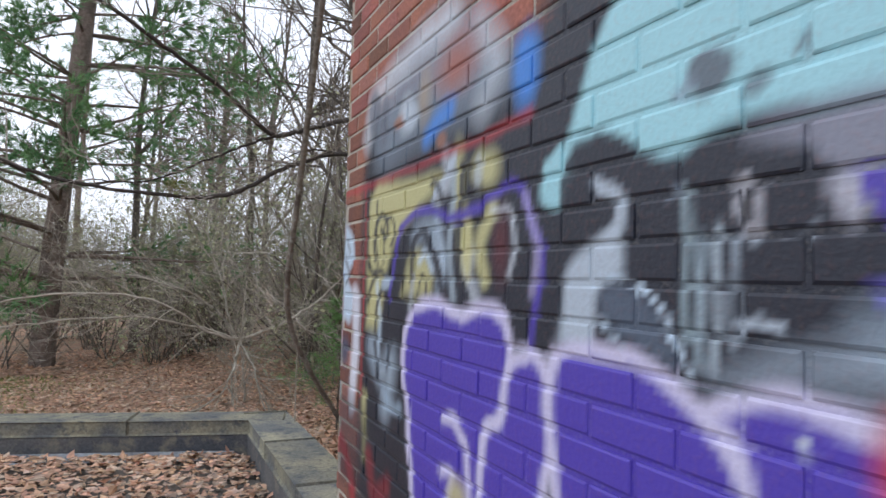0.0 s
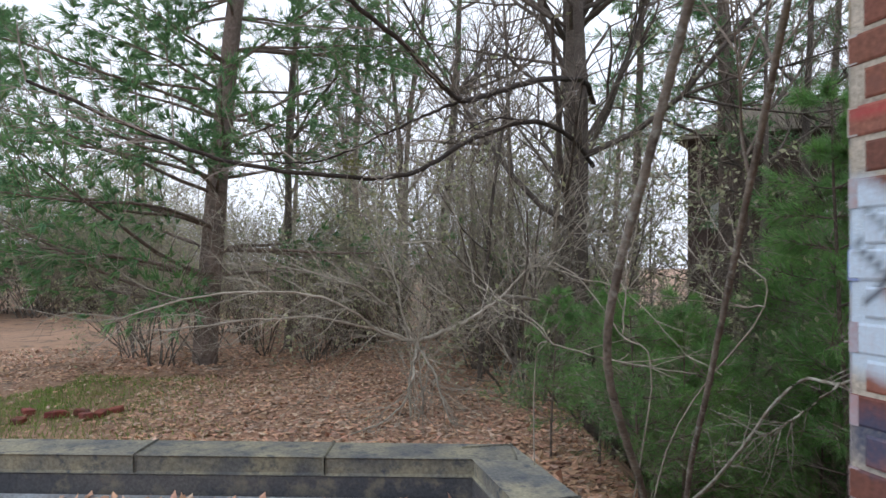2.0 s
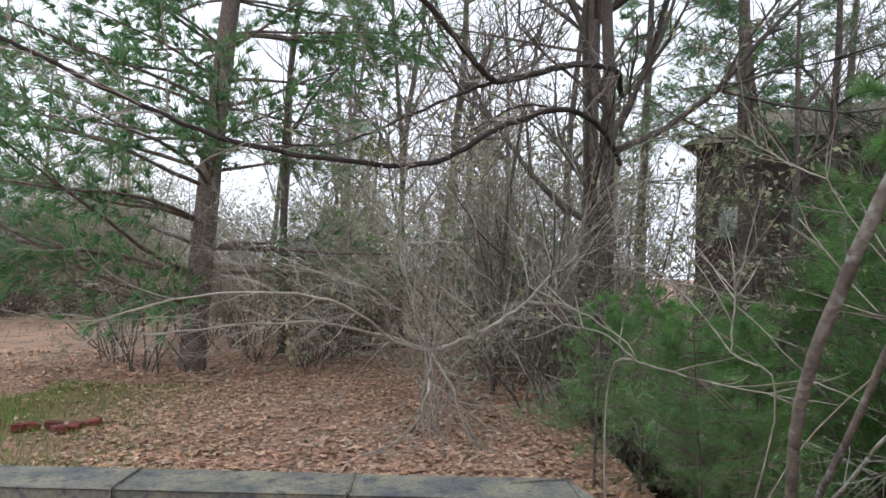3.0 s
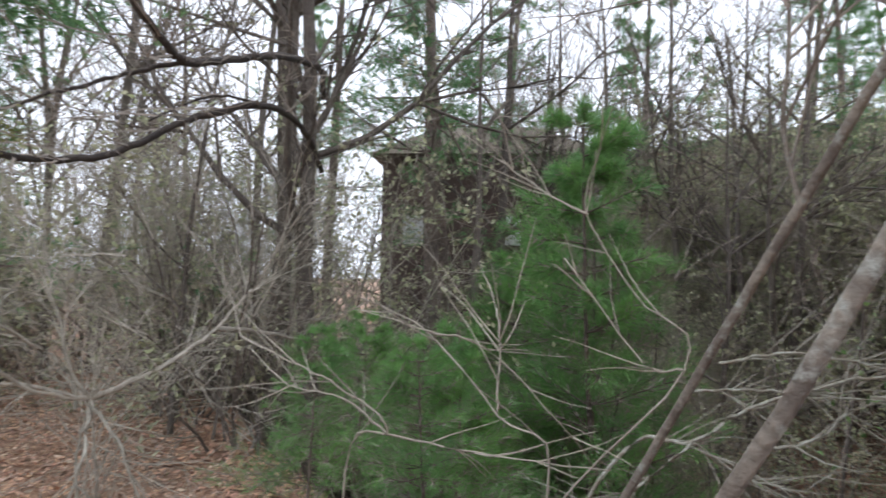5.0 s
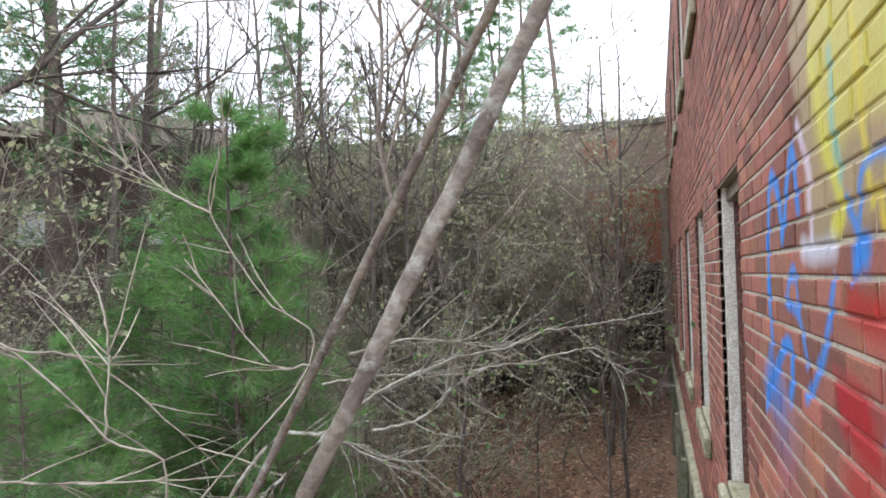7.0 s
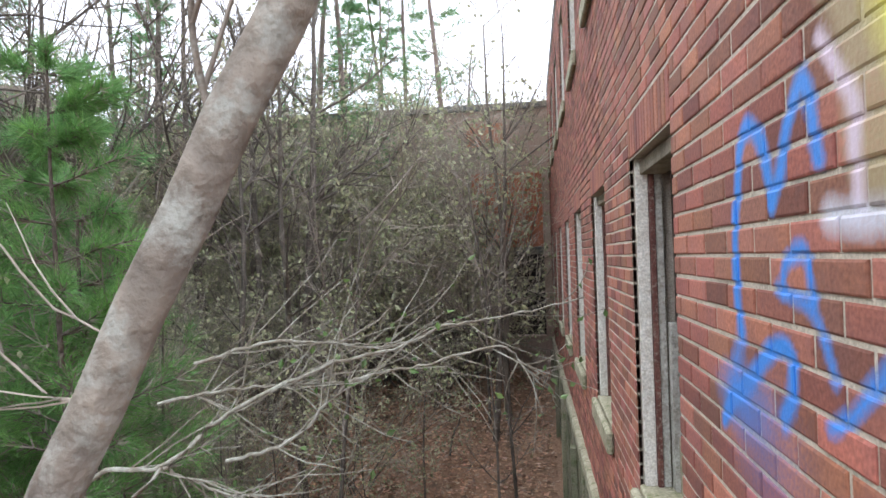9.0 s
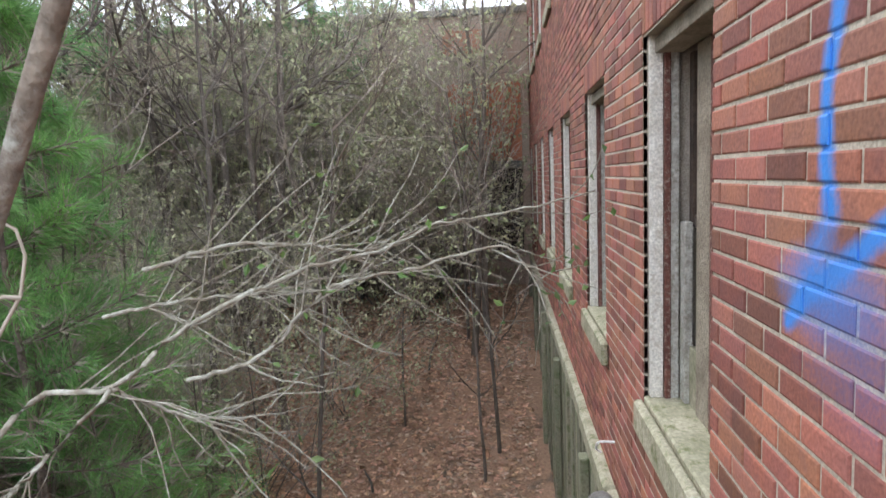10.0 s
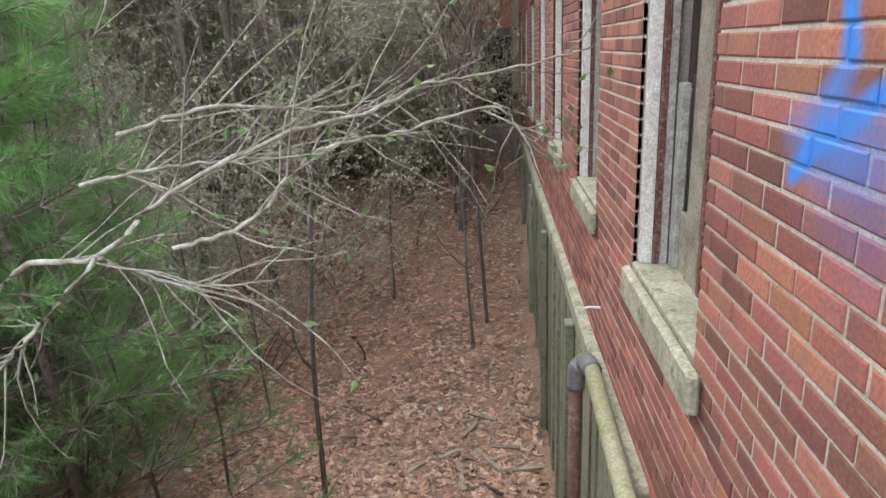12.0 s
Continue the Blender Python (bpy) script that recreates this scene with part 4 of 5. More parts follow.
def house_part(name, vs, fs, m, label=""):
    o = part(name, vs, fs, m, house, label)
    o.rotation_euler = (0, 0, radians(-48))
    return o


house_part("wall", *block_geo((-2.3, 0.0, -0.5), (2.9, 3.5, HOUSE_TOP), 0.02), M_HOUSE)
house_part("roof", [(-2.6, -0.3, HOUSE_TOP), (3.2, -0.3, HOUSE_TOP), (3.2, 3.8, HOUSE_TOP), (-2.6, 3.8, HOUSE_TOP), (-1.0, 1.7, HOUSE_TOP + 1.1), (1.6, 1.7, HOUSE_TOP + 1.1)],
           [(0, 1, 5, 4), (1, 2, 5), (2, 3, 4, 5), (3, 0, 4), (3, 2, 1, 0)], M_SHINGLE, "brown shingled hip roof")
for u in (-1.5, 0.9):
    house_part("window", *block_geo((u - 0.25, -0.06, HOUSE_TOP - 2.2), (u + 0.25, -0.004, HOUSE_TOP - 1.5), 0.02), M_HOOK, "pale window")


# ---- plants ----
def stem_bumps(g, pts, r, rr, n=8):
    for _ in range(n):
        i = rr.randint(1, len(pts) - 2)
        p, d = Vector(pts[i]), spread(rr, pts[i + 1] - pts[i - 1], 1.3)
        g.tube([p, p + d * r * 1.3], r * 0.7, r * 0.35, 6)


def leaning_stem(name, pts, r0, r1, label, branches, seed):
    rr = random.Random(seed)
    ob = holder(name, pts[0], label, "sapling", "leaning saplings by the terrace")
    inv = Matrix.Translation(ob.location).inverted()
    line = smooth_line(pts, 8)
    line = [p + rnd_dir(rr) * r0 * 0.09 for p in line]
    g, tw = Geo(), Geo()
    g.tube(line, r0, r1, 12)
    stem_bumps(g, line, r0 * 0.75, rr, 10)
    for b in branches:
        bl = smooth_line(b, 6)
        g.tube(bl, r1 * 0.62, r1 * 0.3, 7)
        for k in range(7):
            i = rr.randint(2, len(bl) - 1)
            sprays(rr, g, tw, bl[i], spread(rr, bl[i] - bl[i - 1], 0.7), rr.uniform(0.3, 0.7), 0.005, 1, 0.2, 0.04, 3)
    for nm, gg, m in (("trunk", g, M_BARK_L), ("twig_cluster", tw, M_TWIG_D)):
        if gg.v:
            gg.make(nm, m, ob, smooth=True).matrix_parent_inverse = inv
    return ob


leaning_stem("leaning_sapling", [(0.75, 1.72, gz(0.75, 1.72) - 0.1), (0.52, 1.50, 0.4), (0.17, 1.11, 0.9), (0.01, 0.92, 1.15), (-0.06, 0.757, 1.4), (-0.066, 0.568, 1.75), (-0.072, 0.40, 2.06), (-0.08, 0.20, 2.44), (-0.09, -0.10, 3.0)],
             0.0150, 0.0115, "light-barked leaning sapling with knots beside the parapet", [], 3)
leaning_stem("leaning_sapling", [(1.12, 2.2, gz(1.12, 2.2) - 0.1), (0.978, 1.892, 0.4), (0.822, 1.539, 0.9), (0.666, 1.186, 1.4), (0.51, 0.834, 1.9), (0.353, 0.481, 2.4), (0.166, 0.058, 3.0)],
             0.0145, 0.0105, "thin dark leaning sapling with a forked top", [[(0.555, 0.93, 1.76), (0.54, 0.96, 1.95), (0.52, 0.94, 2.2), (0.5, 0.98, 2.8)], [(0.45, 0.70, 2.1), (0.6, 1.0, 2.4), (0.8, 1.4, 2.75)]], 4)


def bare_shoot(name, lines, seed):
    """A thin pale shoot of several arching stems."""
    rr = random.Random(seed)
    ob = holder(name, lines[0][0], "thin pale bare shoot arching among the young pines", "shoot", "bare shoots by the parapet")
    inv = Matrix.Translation(ob.location).inverted()
    tw = Geo()
    for l in lines:
        p = smooth_line(l, 6)
        g = Geo()
        g.tube([q + rnd_dir(rr) * 0.004 for q in p], 0.0042, 0.0022, 6)
        g.make("stem", M_TWIG, ob, smooth=True).matrix_parent_inverse = inv
        for _ in range(7):
            k = rr.randint(3, len(p) - 1)
            tw.tube(wander(rr, p[k], spread(rr, p[k] - p[k - 1], rr.uniform(0.4, 0.9)), rr.uniform(0.15, 0.45), 4, 0.15, 0.03), 0.0028, 0.0012, 4, False)
    tw.make("twig_cluster", M_TWIG, ob).matrix_parent_inverse = inv


bare_shoot("bare_shoot", [[(0.85, 2.25, -0.8), (0.95, 2.05, 0.5), (1.05, 1.45, 1.3), (1.0, 1.6, 1.54), (0.95, 1.77, 1.83), (0.9, 1.68, 2.04)], [(0.9, 1.73, 1.82), (0.85, 1.89, 1.91), (0.8, 2.06, 2.04)], [(1.05, 1.45, 1.3), (0.93, 1.53, 1.33), (0.8, 1.75, 1.66)]], 70)
bare_shoot("bare_shoot", [[(0.75, 2.3, -0.6), (0.65, 1.7, 0.91), (0.56, 1.83, 1.15), (0.47, 2.09, 1.41), (0.39, 2.3, 1.5), (0.3, 2.31, 1.54)], [(0.6, 1.87, 1.14), (0.62, 1.88, 1.35), (0.65, 1.92, 1.49)], [(0.45, 2.06, 1.41), (0.68, 1.99, 1.34), (0.9, 1.78, 1.04)]], 71)
bare_shoot("bare_shoot", [[(0.35, 2.3, -0.4), (0.35, 2.37, 0.89), (0.29, 2.05, 1.1), (0.23, 2.24, 1.22), (0.16, 2.45, 1.29), (0.1, 2.7, 1.36)], [(0.35, 2.13, 1.07), (0.57, 1.94, 1.01), (0.8, 1.57, 0.99)], [(0.35, 2.13, 1.07), (0.28, 2.29, 1.17), (0.2, 2.51, 1.19)]], 72)



def lichen_branch():
    rr = random.Random(21)
    ob = holder("lichened_branch", (1.7, 2.01, 0.75), "bare branch crusted with pale lichen and few green leaves", "branch")
    inv = Matrix.Translation(ob.location).inverted()
    g, tw, lf = Geo(), Geo(), Geo()
    lines = [
        [(1.7, 2.32, 0.74), (1.77, 2.1, 0.8), (1.85, 1.82, 0.87), (1.93, 1.6, 1.04), (2.0, 1.25, 1.2), (2.08, 1.01, 1.25), (2.15, 0.8, 1.33), (2.23, 0.55, 1.36), (2.3, 0.27, 1.42)],
        [(1.85, 1.58, 0.89), (1.9, 1.37, 0.94), (1.95, 1.21, 1.09), (2.0, 1.11, 1.16), (2.05, 0.9, 1.19), (2.1, 0.6, 1.25), (2.15, 0.51, 1.16), (2.2, 0.39, 1.04)],
        [(1.9, 1.71, 1.23), (1.98, 1.53, 1.28), (2.05, 1.34, 1.29), (2.12, 1.09, 1.25), (2.2, 0.92, 1.27)],
        [(1.8, 1.79, 0.88), (1.87, 1.72, 0.81), (1.93, 1.59, 0.74), (2.0, 1.4, 0.72)],
        [(1.8, 1.79, 0.88), (1.73, 1.99, 0.67), (1.67, 2.07, 0.59), (1.6, 2.18, 0.5)],
        [(1.9, 1.86, 1.08), (1.98, 1.69, 1.11), (2.07, 1.43, 1.12), (2.15, 1.21, 1.11)],
    ]
    lines[0] = [(1.2, 3.0, gz(1.2, 3.0) - 0.1), (1.5, 2.5, 0.1)] + lines[0][1:]
    for i, l in enumerate(lines):
        s = smooth_line(l, 7)
        g.tube([p + rnd_dir(rr) * 0.006 for p in s], 0.0115 if i == 0 else 0.0075, 0.003, 7)
        for _ in range(20):
            k = rr.randint(4, len(s) - 1)
            d = spread(rr, s[k] - s[k - 1], rr.uniform(0.4, 1.0))
            w = wander(rr, s[k], d, rr.uniform(0.15, 0.6), 4, 0.25, 0.02)
            tw.tube(w, 0.0035, 0.0014, 4, False)
            for q in w[2:]:
                if rr.random() < 0.42:
                    lf.leaf(q, rnd_dir(rr, -0.4), rr.uniform(0.03, 0.05), 0.024, rnd_dir(rr, 1))
    g.make("limb", M_LICHEN, ob, smooth=True).matrix_parent_inverse = inv
    tw.make("twig_cluster", M_LICHEN, ob).matrix_parent_inverse = inv
    lf.make("foliage", M_LEAF_G, ob).matrix_parent_inverse = inv


lichen_branch()


def bare_tree(name, height, rad, seed, label, lean=0.03, limbs=9, first=0.25, bark=None, depth=2, category="tree"):
    rr = random.Random(seed)
    ob = holder(name, (0, 0, 0), label, category, "trees of the wood")
    g, tw = Geo(), Geo()
    line = wander(rr, (0, 0, -0.3), (rr.uniform(-lean, lean) * 3, rr.uniform(-lean, lean) * 3, 1), height, 12, 0.07, 0.05)
    g.tube(line, rad, rad * 0.22, 9)
    for _ in range(limbs):
        k = rr.randint(int(12 * first) + 1, 12)
        r = rad * (1 - 0.75 * k / 12) * 0.55
        d = spread(rr, line[k] - line[k - 1], rr.uniform(0.5, 1.1))
        d.z = abs(d.z) * 0.8 + 0.1
        sprays(rr, g, tw, line[k], d, height * rr.uniform(0.16, 0.32), max(r, 0.012), depth, 0.2, 0.06, 5)
    g.make("trunk", bark or M_BARK_D, ob, smooth=True)
    tw.make("twig_cluster", M_TWIG_D, ob)
    return ob


def pine_tree(name, height, rad, seed, label, low=0.15, reach=0.28, tufts=14, needles=M_NEEDLE, n_len=0.16, whorls=14, width=0.012, droop=-0.02):
    rr = random.Random(seed)
    ob = holder(name, (0, 0, 0), label, "pine tree", "pines of the wood")
    g, tw, nd = Geo(), Geo(), Geo()
    line = wander(rr, (0, 0, -0.3), (0.02, 0.01, 1), height, 14, 0.03, 0.05)
    g.tube(line, rad, rad * 0.15, 10)
    for w in range(whorls):
        f = low + (1 - low) * (w + rr.random() * 0.6) / whorls
        p = line[0].lerp(line[-1], min(f, 0.99))
        k = min(int(f * 14), 13)
        p = line[k].lerp(line[k + 1], f * 14 - k)
        for b in range(rr.randint(3, 5)):
            a = rr.uniform(0, 6.28)
            length = height * reach * (1.15 - f) * rr.uniform(0.6, 1.15)
            pts = wander(rr, p, (math.cos(a), math.sin(a), 0.18), length, 6, 0.12, droop)
            g.tube(pts, max(rad * 0.2 * (1.1 - f), 0.006), 0.004, 5, False)
            for i in range(2, 7):
                for s in range(5):
                    d = spread(rr, pts[i] - pts[i - 1], rr.uniform(0.4, 1.0))
                    tl = length * rr.uniform(0.10, 0.26)
                    q = wander(rr, pts[i], d, tl, 2, 0.15, 0.08)
                    tw.tube(q, 0.005, 0.003, 3, False)
                    for e in q[1:]:
                        tuft(rr, nd, e, d, tufts, n_len, width)
    g.make("trunk", M_BARK_P, ob, smooth=True)
    tw.make("twig_cluster", M_TWIG_D, ob)
    nd.make("crown", needles, ob)
    return ob


def shrub(name, height, seed, label, leaves=0.0, leaf_m=None, stems=9, twig_m=None, kids=4, category="bush"):
    rr = random.Random(seed)
    ob = holder(name, (0, 0, 0), label, category, "undergrowth of the wood")
    g, tw, lf, tips = Geo(), Geo(), Geo(), []
    for _ in range(stems):
        sprays(rr, g, tw, (rr.gauss(0, 0.12), rr.gauss(0, 0.12), -0.1), (rr.gauss(0, 0.45), rr.gauss(0, 0.45), 1), height * rr.uniform(0.6, 1.0), 0.014, 3, 0.2, 0.02, kids, tips)
    if g.v:
        g.make("stem_cluster", M_BARK_D, ob)
    tw.make("twig_cluster", twig_m or M_TWIG, ob)
    if leaves:
        for p, d in tips:
            for _ in range(3):
                if rr.random() < leaves:
                    lf.leaf(p + rnd_dir(rr) * 0.05, rnd_dir(rr, -0.2), 0.06, 0.035, rnd_dir(rr, 1))
        lf.make("foliage", leaf_m, ob)
    return ob


def put(ob, x, y, s=1.0, rz=0.0, sink=0.0, tilt=0.0):
    c = copy_thing(ob, pose(x, y, gz(x, y) - sink, tilt, 0, rz))
    c.scale = (s, s, s)
    return c


def place(ob, x, y, s=1.0, rz=0.0):
    ob.matrix_basis = pose(x, y, gz(x, y), 0, 0, rz)
    ob.scale = (s, s, s)


# the large pine at the edge of the lawn, and tall trunks of the wood
big_pine = pine_tree("pine_tree", 15.0, 0.19, 31, "large pine tree with long green needle tufts", 0.07, 0.27, 16, whorls=34, n_len=0.22, width=0.021)
place(big_pine, -2.1, 9.6)
pine_b = pine_tree("pine_tree", 17.0, 0.17, 32, "tall straight pine with a thin high crown", 0.40, 0.16, 9, whorls=14, n_len=0.2, width=0.014)
place(pine_b, 6.3, 8.8)
young = pine_tree("young_pine", 3.6, 0.03, 33, "bushy young pine with bright green needles", 0.30, 0.42, 7, M_NEEDLE_Y, 0.13, 17, 0.005, 0.02)
place(young, 2.15, 3.65, 0.62)
young2 = pine_tree("young_pine", 5.0, 0.035, 34, "slender young pine with bright green needles", 0.10, 0.26, 9, M_NEEDLE_Y, 0.13, 20, 0.005, 0.02)
place(young2, 3.75, 3.6, 1.2)
for x, y, s, rz in ((1.75, 4.3, 0.50, 80), (3.1, 4.6, 0.75, 190), (1.05, 3.75, 0.40, 150), (1.5, 3.2, 0.48, 300), (4.8, 5.1, 1.0, 20), (2.9, 4.2, 0.66, 250), (6.2, 6.6, 1.5, 110), (5.3, 6.1, 1.4, 70)):
    put(young, x, y, s, rz)
put(young2, 5.4, 4.9, 1.2, 130)
put(young2, 4.5, 4.2, 1.25, 220)

tree_a = bare_tree("bare_tree", 12.0, 0.13, 41, "tall bare tree with grey-brown bark", 0.03, 13, 0.3)
tree_b = bare_tree("bare_tree", 10.5, 0.09, 42, "slender bare tree with crooked limbs", 0.06, 12, 0.25)
tree_c = bare_tree("bare_tree", 13.0, 0.125, 43, "dark bare tree with stout rising limbs", 0.02, 15, 0.2)
tree_d = bare_tree("bare_tree", 6.0, 0.035, 44, "thin bare sapling in the wood", 0.08, 9, 0.25, M_BARK_D, 2, "sapling")
place(tree_c, 2.75, 6.4, 0.85)
place(tree_a, 3.55, 8.6)
place(tree_b, 4.1, 10.6)
place(tree_d, 1.55, 7.2)
for x, y, s, rz, t in ((2.9, 7.6, 0.9, 30, tree_a), (5.3, 7.0, 0.85, 70, tree_b), (-0.85, 11.2, 0.9, 10, tree_b), (7.2, 8.2, 0.9, 40, tree_a), (7.6, 6.6, 0.9, 140, tree_b), (1.4, 11.8, 0.85, 210, tree_b), (2.2, 12.4, 0.9, 100, tree_a),
                       (11.4, 1.22, 0.72, 15, tree_b), (12.0, 0.95, 0.75, 115, tree_b), (8.0, 4.6, 0.7, 60, tree_b), (11.0, 5.2, 0.7, 200, tree_a)):
    put(t, x, y, s, rz)
put(pine_b, 7.6, 9.3, 0.95, 90)
put(pine_b, 8.2, 14.5, 1.0, 200)
put(big_pine, -9.5, 21.0, 0.8, 120)
rt = random.Random(19)
for i in range(16):
    put(rt.choice([tree_a, tree_b, pine_b]), rt.uniform(9, 14), rt.uniform(3.5, 12), rt.uniform(0.6, 0.9), rt.uniform(0, 360))
for i in range(16):
    put(rt.choice([pine_b, tree_a, pine_b]), rt.uniform(29, 38), rt.uniform(-4, 24), rt.uniform(1.0, 1.3), rt.uniform(0, 360))
rf = random.Random(77)
count = 0
while count < 75:
    x, y = rf.uniform(-24, 30), rf.uniform(10.8, 40)
    if x > 13.5 and y < 12.5 or (x < -3.2 and y < 27) or (7.5 < x < 14 and 8 < y < 16):
        continue
    count += 1
    pick = rf.choice([tree_a, tree_b, tree_b, tree_d, pine_b, tree_a, tree_c])
    put(pick, x, y, rf.uniform(0.75, 1.1), rf.uniform(0, 360))

# saplings standing in the hollow
for x, y, s, rz in ((5.4, 2.35, 0.85, 0), (10.7, 4.55, 0.8, 40), (12.5, 1.75, 0.85, 80), (8.95, 0.75, 0.9, 120), (10.7, 3.55, 0.65, 160), (13.0, 2.85, 0.6, 200), (6.1, 4.4, 0.8, 240), (5.3, 4.75, 0.85, 280), (12.0, 1.35, 0.9, 20), (8.4, 0.95, 0.7, 55), (7.4, 5.2, 0.9, 95), (9.5, 2.2, 0.6, 10), (14.5, 3.3, 0.9, 310), (6.9, 3.4, 0.5, 75), (4.3, 3.3, 0.62, 130), (5.5, 3.35, 0.55, 215), (4.1, 4.0, 0.7, 330)):
    put(tree_d, x, y, s, rz)

# overhanging limbs of the dark tree
def limbs_over():
    rr = random.Random(55)
    ob = holder("overhanging_limb", (2.75, 6.3, 3.2), "long dark bare limbs reaching out from the tree", "branch")
    inv = Matrix.Translation(ob.location).inverted()
    g, tw, nd = Geo(), Geo(), Geo()
    A = [(2.75, 6.4, 3.5), (2.3, 5.75, 3.55), (1.5, 5.0, 3.30), (0.95, 4.7, 3.08), (0.48, 4.35, 2.87), (0.2, 4.15, 2.98), (-0.15, 3.95, 3.2), (-0.7, 3.6, 3.42), (-1.5, 3.2, 3.8), (-2.6, 2.8, 4.5)]
    B = [(2.75, 6.4, 2.7), (2.1, 5.6, 2.85), (1.36, 4.9, 2.86), (0.7, 4.65, 2.62), (0.1, 4.5, 2.26), (-0.45, 4.36, 2.17), (-1.33, 4.2, 2.22), (-1.9, 3.95, 2.36), (-2.6, 3.7, 2.62)]
    C = [(0.48, 4.35, 2.87), (0.15, 4.4, 2.72), (-0.2, 4.45, 2.55), (-0.7, 4.4, 2.30), (-1.2, 4.3, 2.26)]
    D = [(1.36, 4.9, 2.86), (0.9, 4.9, 2.85), (0.4, 4.7, 2.55)]
    for l, r in ((A, 0.034), (B, 0.030), (C, 0.015), (D, 0.012)):
        s = [p + rnd_dir(rr) * 0.008 for p in smooth_line(l, 8)]
        g.tube(s, r, r * 0.4, 9)
        for _ in range(26 if r > 0.02 else 8):
            k = rr.randint(6, len(s) - 1)
            d = spread(rr, s[k] - s[k - 1], rr.uniform(0.5, 1.1))
            d.z = d.z * 0.6 + 0.2
            tips = []
            sprays(rr, g, tw, s[k], d, rr.uniform(0.3, 0.9), 0.008, 2, 0.25, 0.03, 3, tips)
            for p, e in tips:
                if p.x < 0.5 and p.z > 2.9 and rr.random() < 0.35:
                    tuft(rr, nd, p, e, 12, 0.10, 0.006)
    g.make("limb", M_LIMB, ob, smooth=True).matrix_parent_inverse = inv
    tw.make("twig_cluster", M_TWIG_D, ob).matrix_parent_inverse = inv
    nd.make("needle_cluster", M_NEEDLE, ob).matrix_parent_inverse = inv
    ms = Geo()
    for _ in range(160):
        ms.leaf(Vector((-0.45, 4.32, 2.27)) + Vector((rr.gauss(0, 0.06), rr.gauss(0, 0.06), rr.gauss(0, 0.05))), rnd_dir(rr), 0.035, 0.015, rnd_dir(rr))
    ms.make("lichen_clump", M_MOSS, ob, "yellow-green lichen clump").matrix_parent_inverse = inv


limbs_over()


def grey_bush():
    rr = random.Random(66)
    ob = holder("bare_bush", (0.38, 5.6, -0.1), "grey bare bush with long arching branches on the lawn edge", "bush")
    inv = Matrix.Translation(ob.location).inverted()
    g, tw = Geo(), Geo()
    J = (0.38, 5.64, 0.66)
    mains = [[(0.5, 5.75, -0.3), (0.45, 5.7, 0.2), J], [(0.35, 5.6, -0.3), (0.3, 5.6, 0.2), J], [J, (0.9, 5.6, 0.88), (1.3, 5.6, 1.15), (1.7, 5.8, 1.45), (2.1, 6.1, 1.40)], [J, (-0.2, 5.5, 0.85), (-0.9, 5.4, 0.95), (-2.0, 5.3, 0.85)],
             [J, (0.1, 5.6, 1.0), (-0.3, 5.6, 1.25), (-1.2, 5.7, 1.5)], [J, (0.25, 5.3, 0.3), (0.0, 5.0, 0.05), (-0.5, 4.7, -0.05)], [J, (0.5, 5.3, 0.35), (0.6, 5.0, -0.1)], [J, (0.0, 5.5, 0.78), (-0.6, 5.2, 1.15), (-1.5, 5.0, 1.2), (-2.4, 4.9, 0.95)],
             [(1.3, 5.6, 1.15), (1.9, 5.5, 1.05), (2.5, 5.4, 0.8)], [(0.3, 5.65, 0.6), (0.2, 5.8, 1.2), (0.0, 6.0, 1.9)]]
    for l in mains:
        s = [p + rnd_dir(rr) * 0.012 for p in smooth_line(l, 6)]
        g.tube(s, 0.024 if l[-1][0] > 1.5 else 0.016, 0.007, 7)
        for _ in range(16):
            k = rr.randint(3, len(s) - 1)
            sprays(rr, g, tw, s[k], spread(rr, s[k] - s[k - 1], rr.uniform(0.3, 0.9)), rr.uniform(0.4, 1.0), 0.005, 2, 0.2, 0.0, 3)
    g.make("stem_cluster", M_TWIG, ob, smooth=True).matrix_parent_inverse = inv
    tw.make("twig_cluster", M_TWIG, ob).matrix_parent_inverse = inv


grey_bush()

# undergrowth
bush_a = shrub("bare_bush", 2.4, 51, "tangled bare grey bush in the undergrowth", stems=9)
bush_b = shrub("bare_bush", 2.0, 52, "dense brown bush with few dull leaves", 0.5, M_BRUSH, 10, M_TWIG_D)
bush_c = shrub("leafy_bush", 2.6, 53, "tall dull green bush in the undergrowth", 0.95, M_BRUSH, 10, M_TWIG)
place(bush_a, -2.6, 9.4)
place(bush_b, 1.9, 8.2, 0.8)
place(bush_c, 10.0, 3.4, 1.1)
ru = random.Random(88)
for i in range(165):
    x, y = ru.uniform(-16, 12), 0
    y = max(9.6 + ru.uniform(0, 5), 0) if x < 0.8 else ru.uniform(6.0, 15)
    if x < -3.5:
        y += 9
    put(ru.choice([bush_a, bush_a, bush_b, bush_b, bush_c]), x, y, ru.uniform(0.7, 1.5), ru.uniform(0, 360))
for i in range(44):
    x, y = ru.uniform(7.0, 14.4), ru.uniform(0.9, 11)
    if y < 0.42 * x and x < 12.5:
        continue
    put(ru.choice([bush_a, bush_b, bush_c, bush_c]), x, y, ru.uniform(0.7, 1.35), ru.uniform(0, 360))
for i in range(48):
    put(ru.choice([bush_c, bush_a, bush_c]), 14.3 + ru.uniform(-0.4, 0.3), ru.uniform(1.9, 11), ru.uniform(1.1, 2.0), ru.uniform(0, 360))
for i in range(22):
    put(ru.choice([bush_a, bush_b]), ru.uniform(4.5, 12), ru.uniform(4.8, 9.5), ru.uniform(0.6, 1.1), ru.uniform(0, 360))


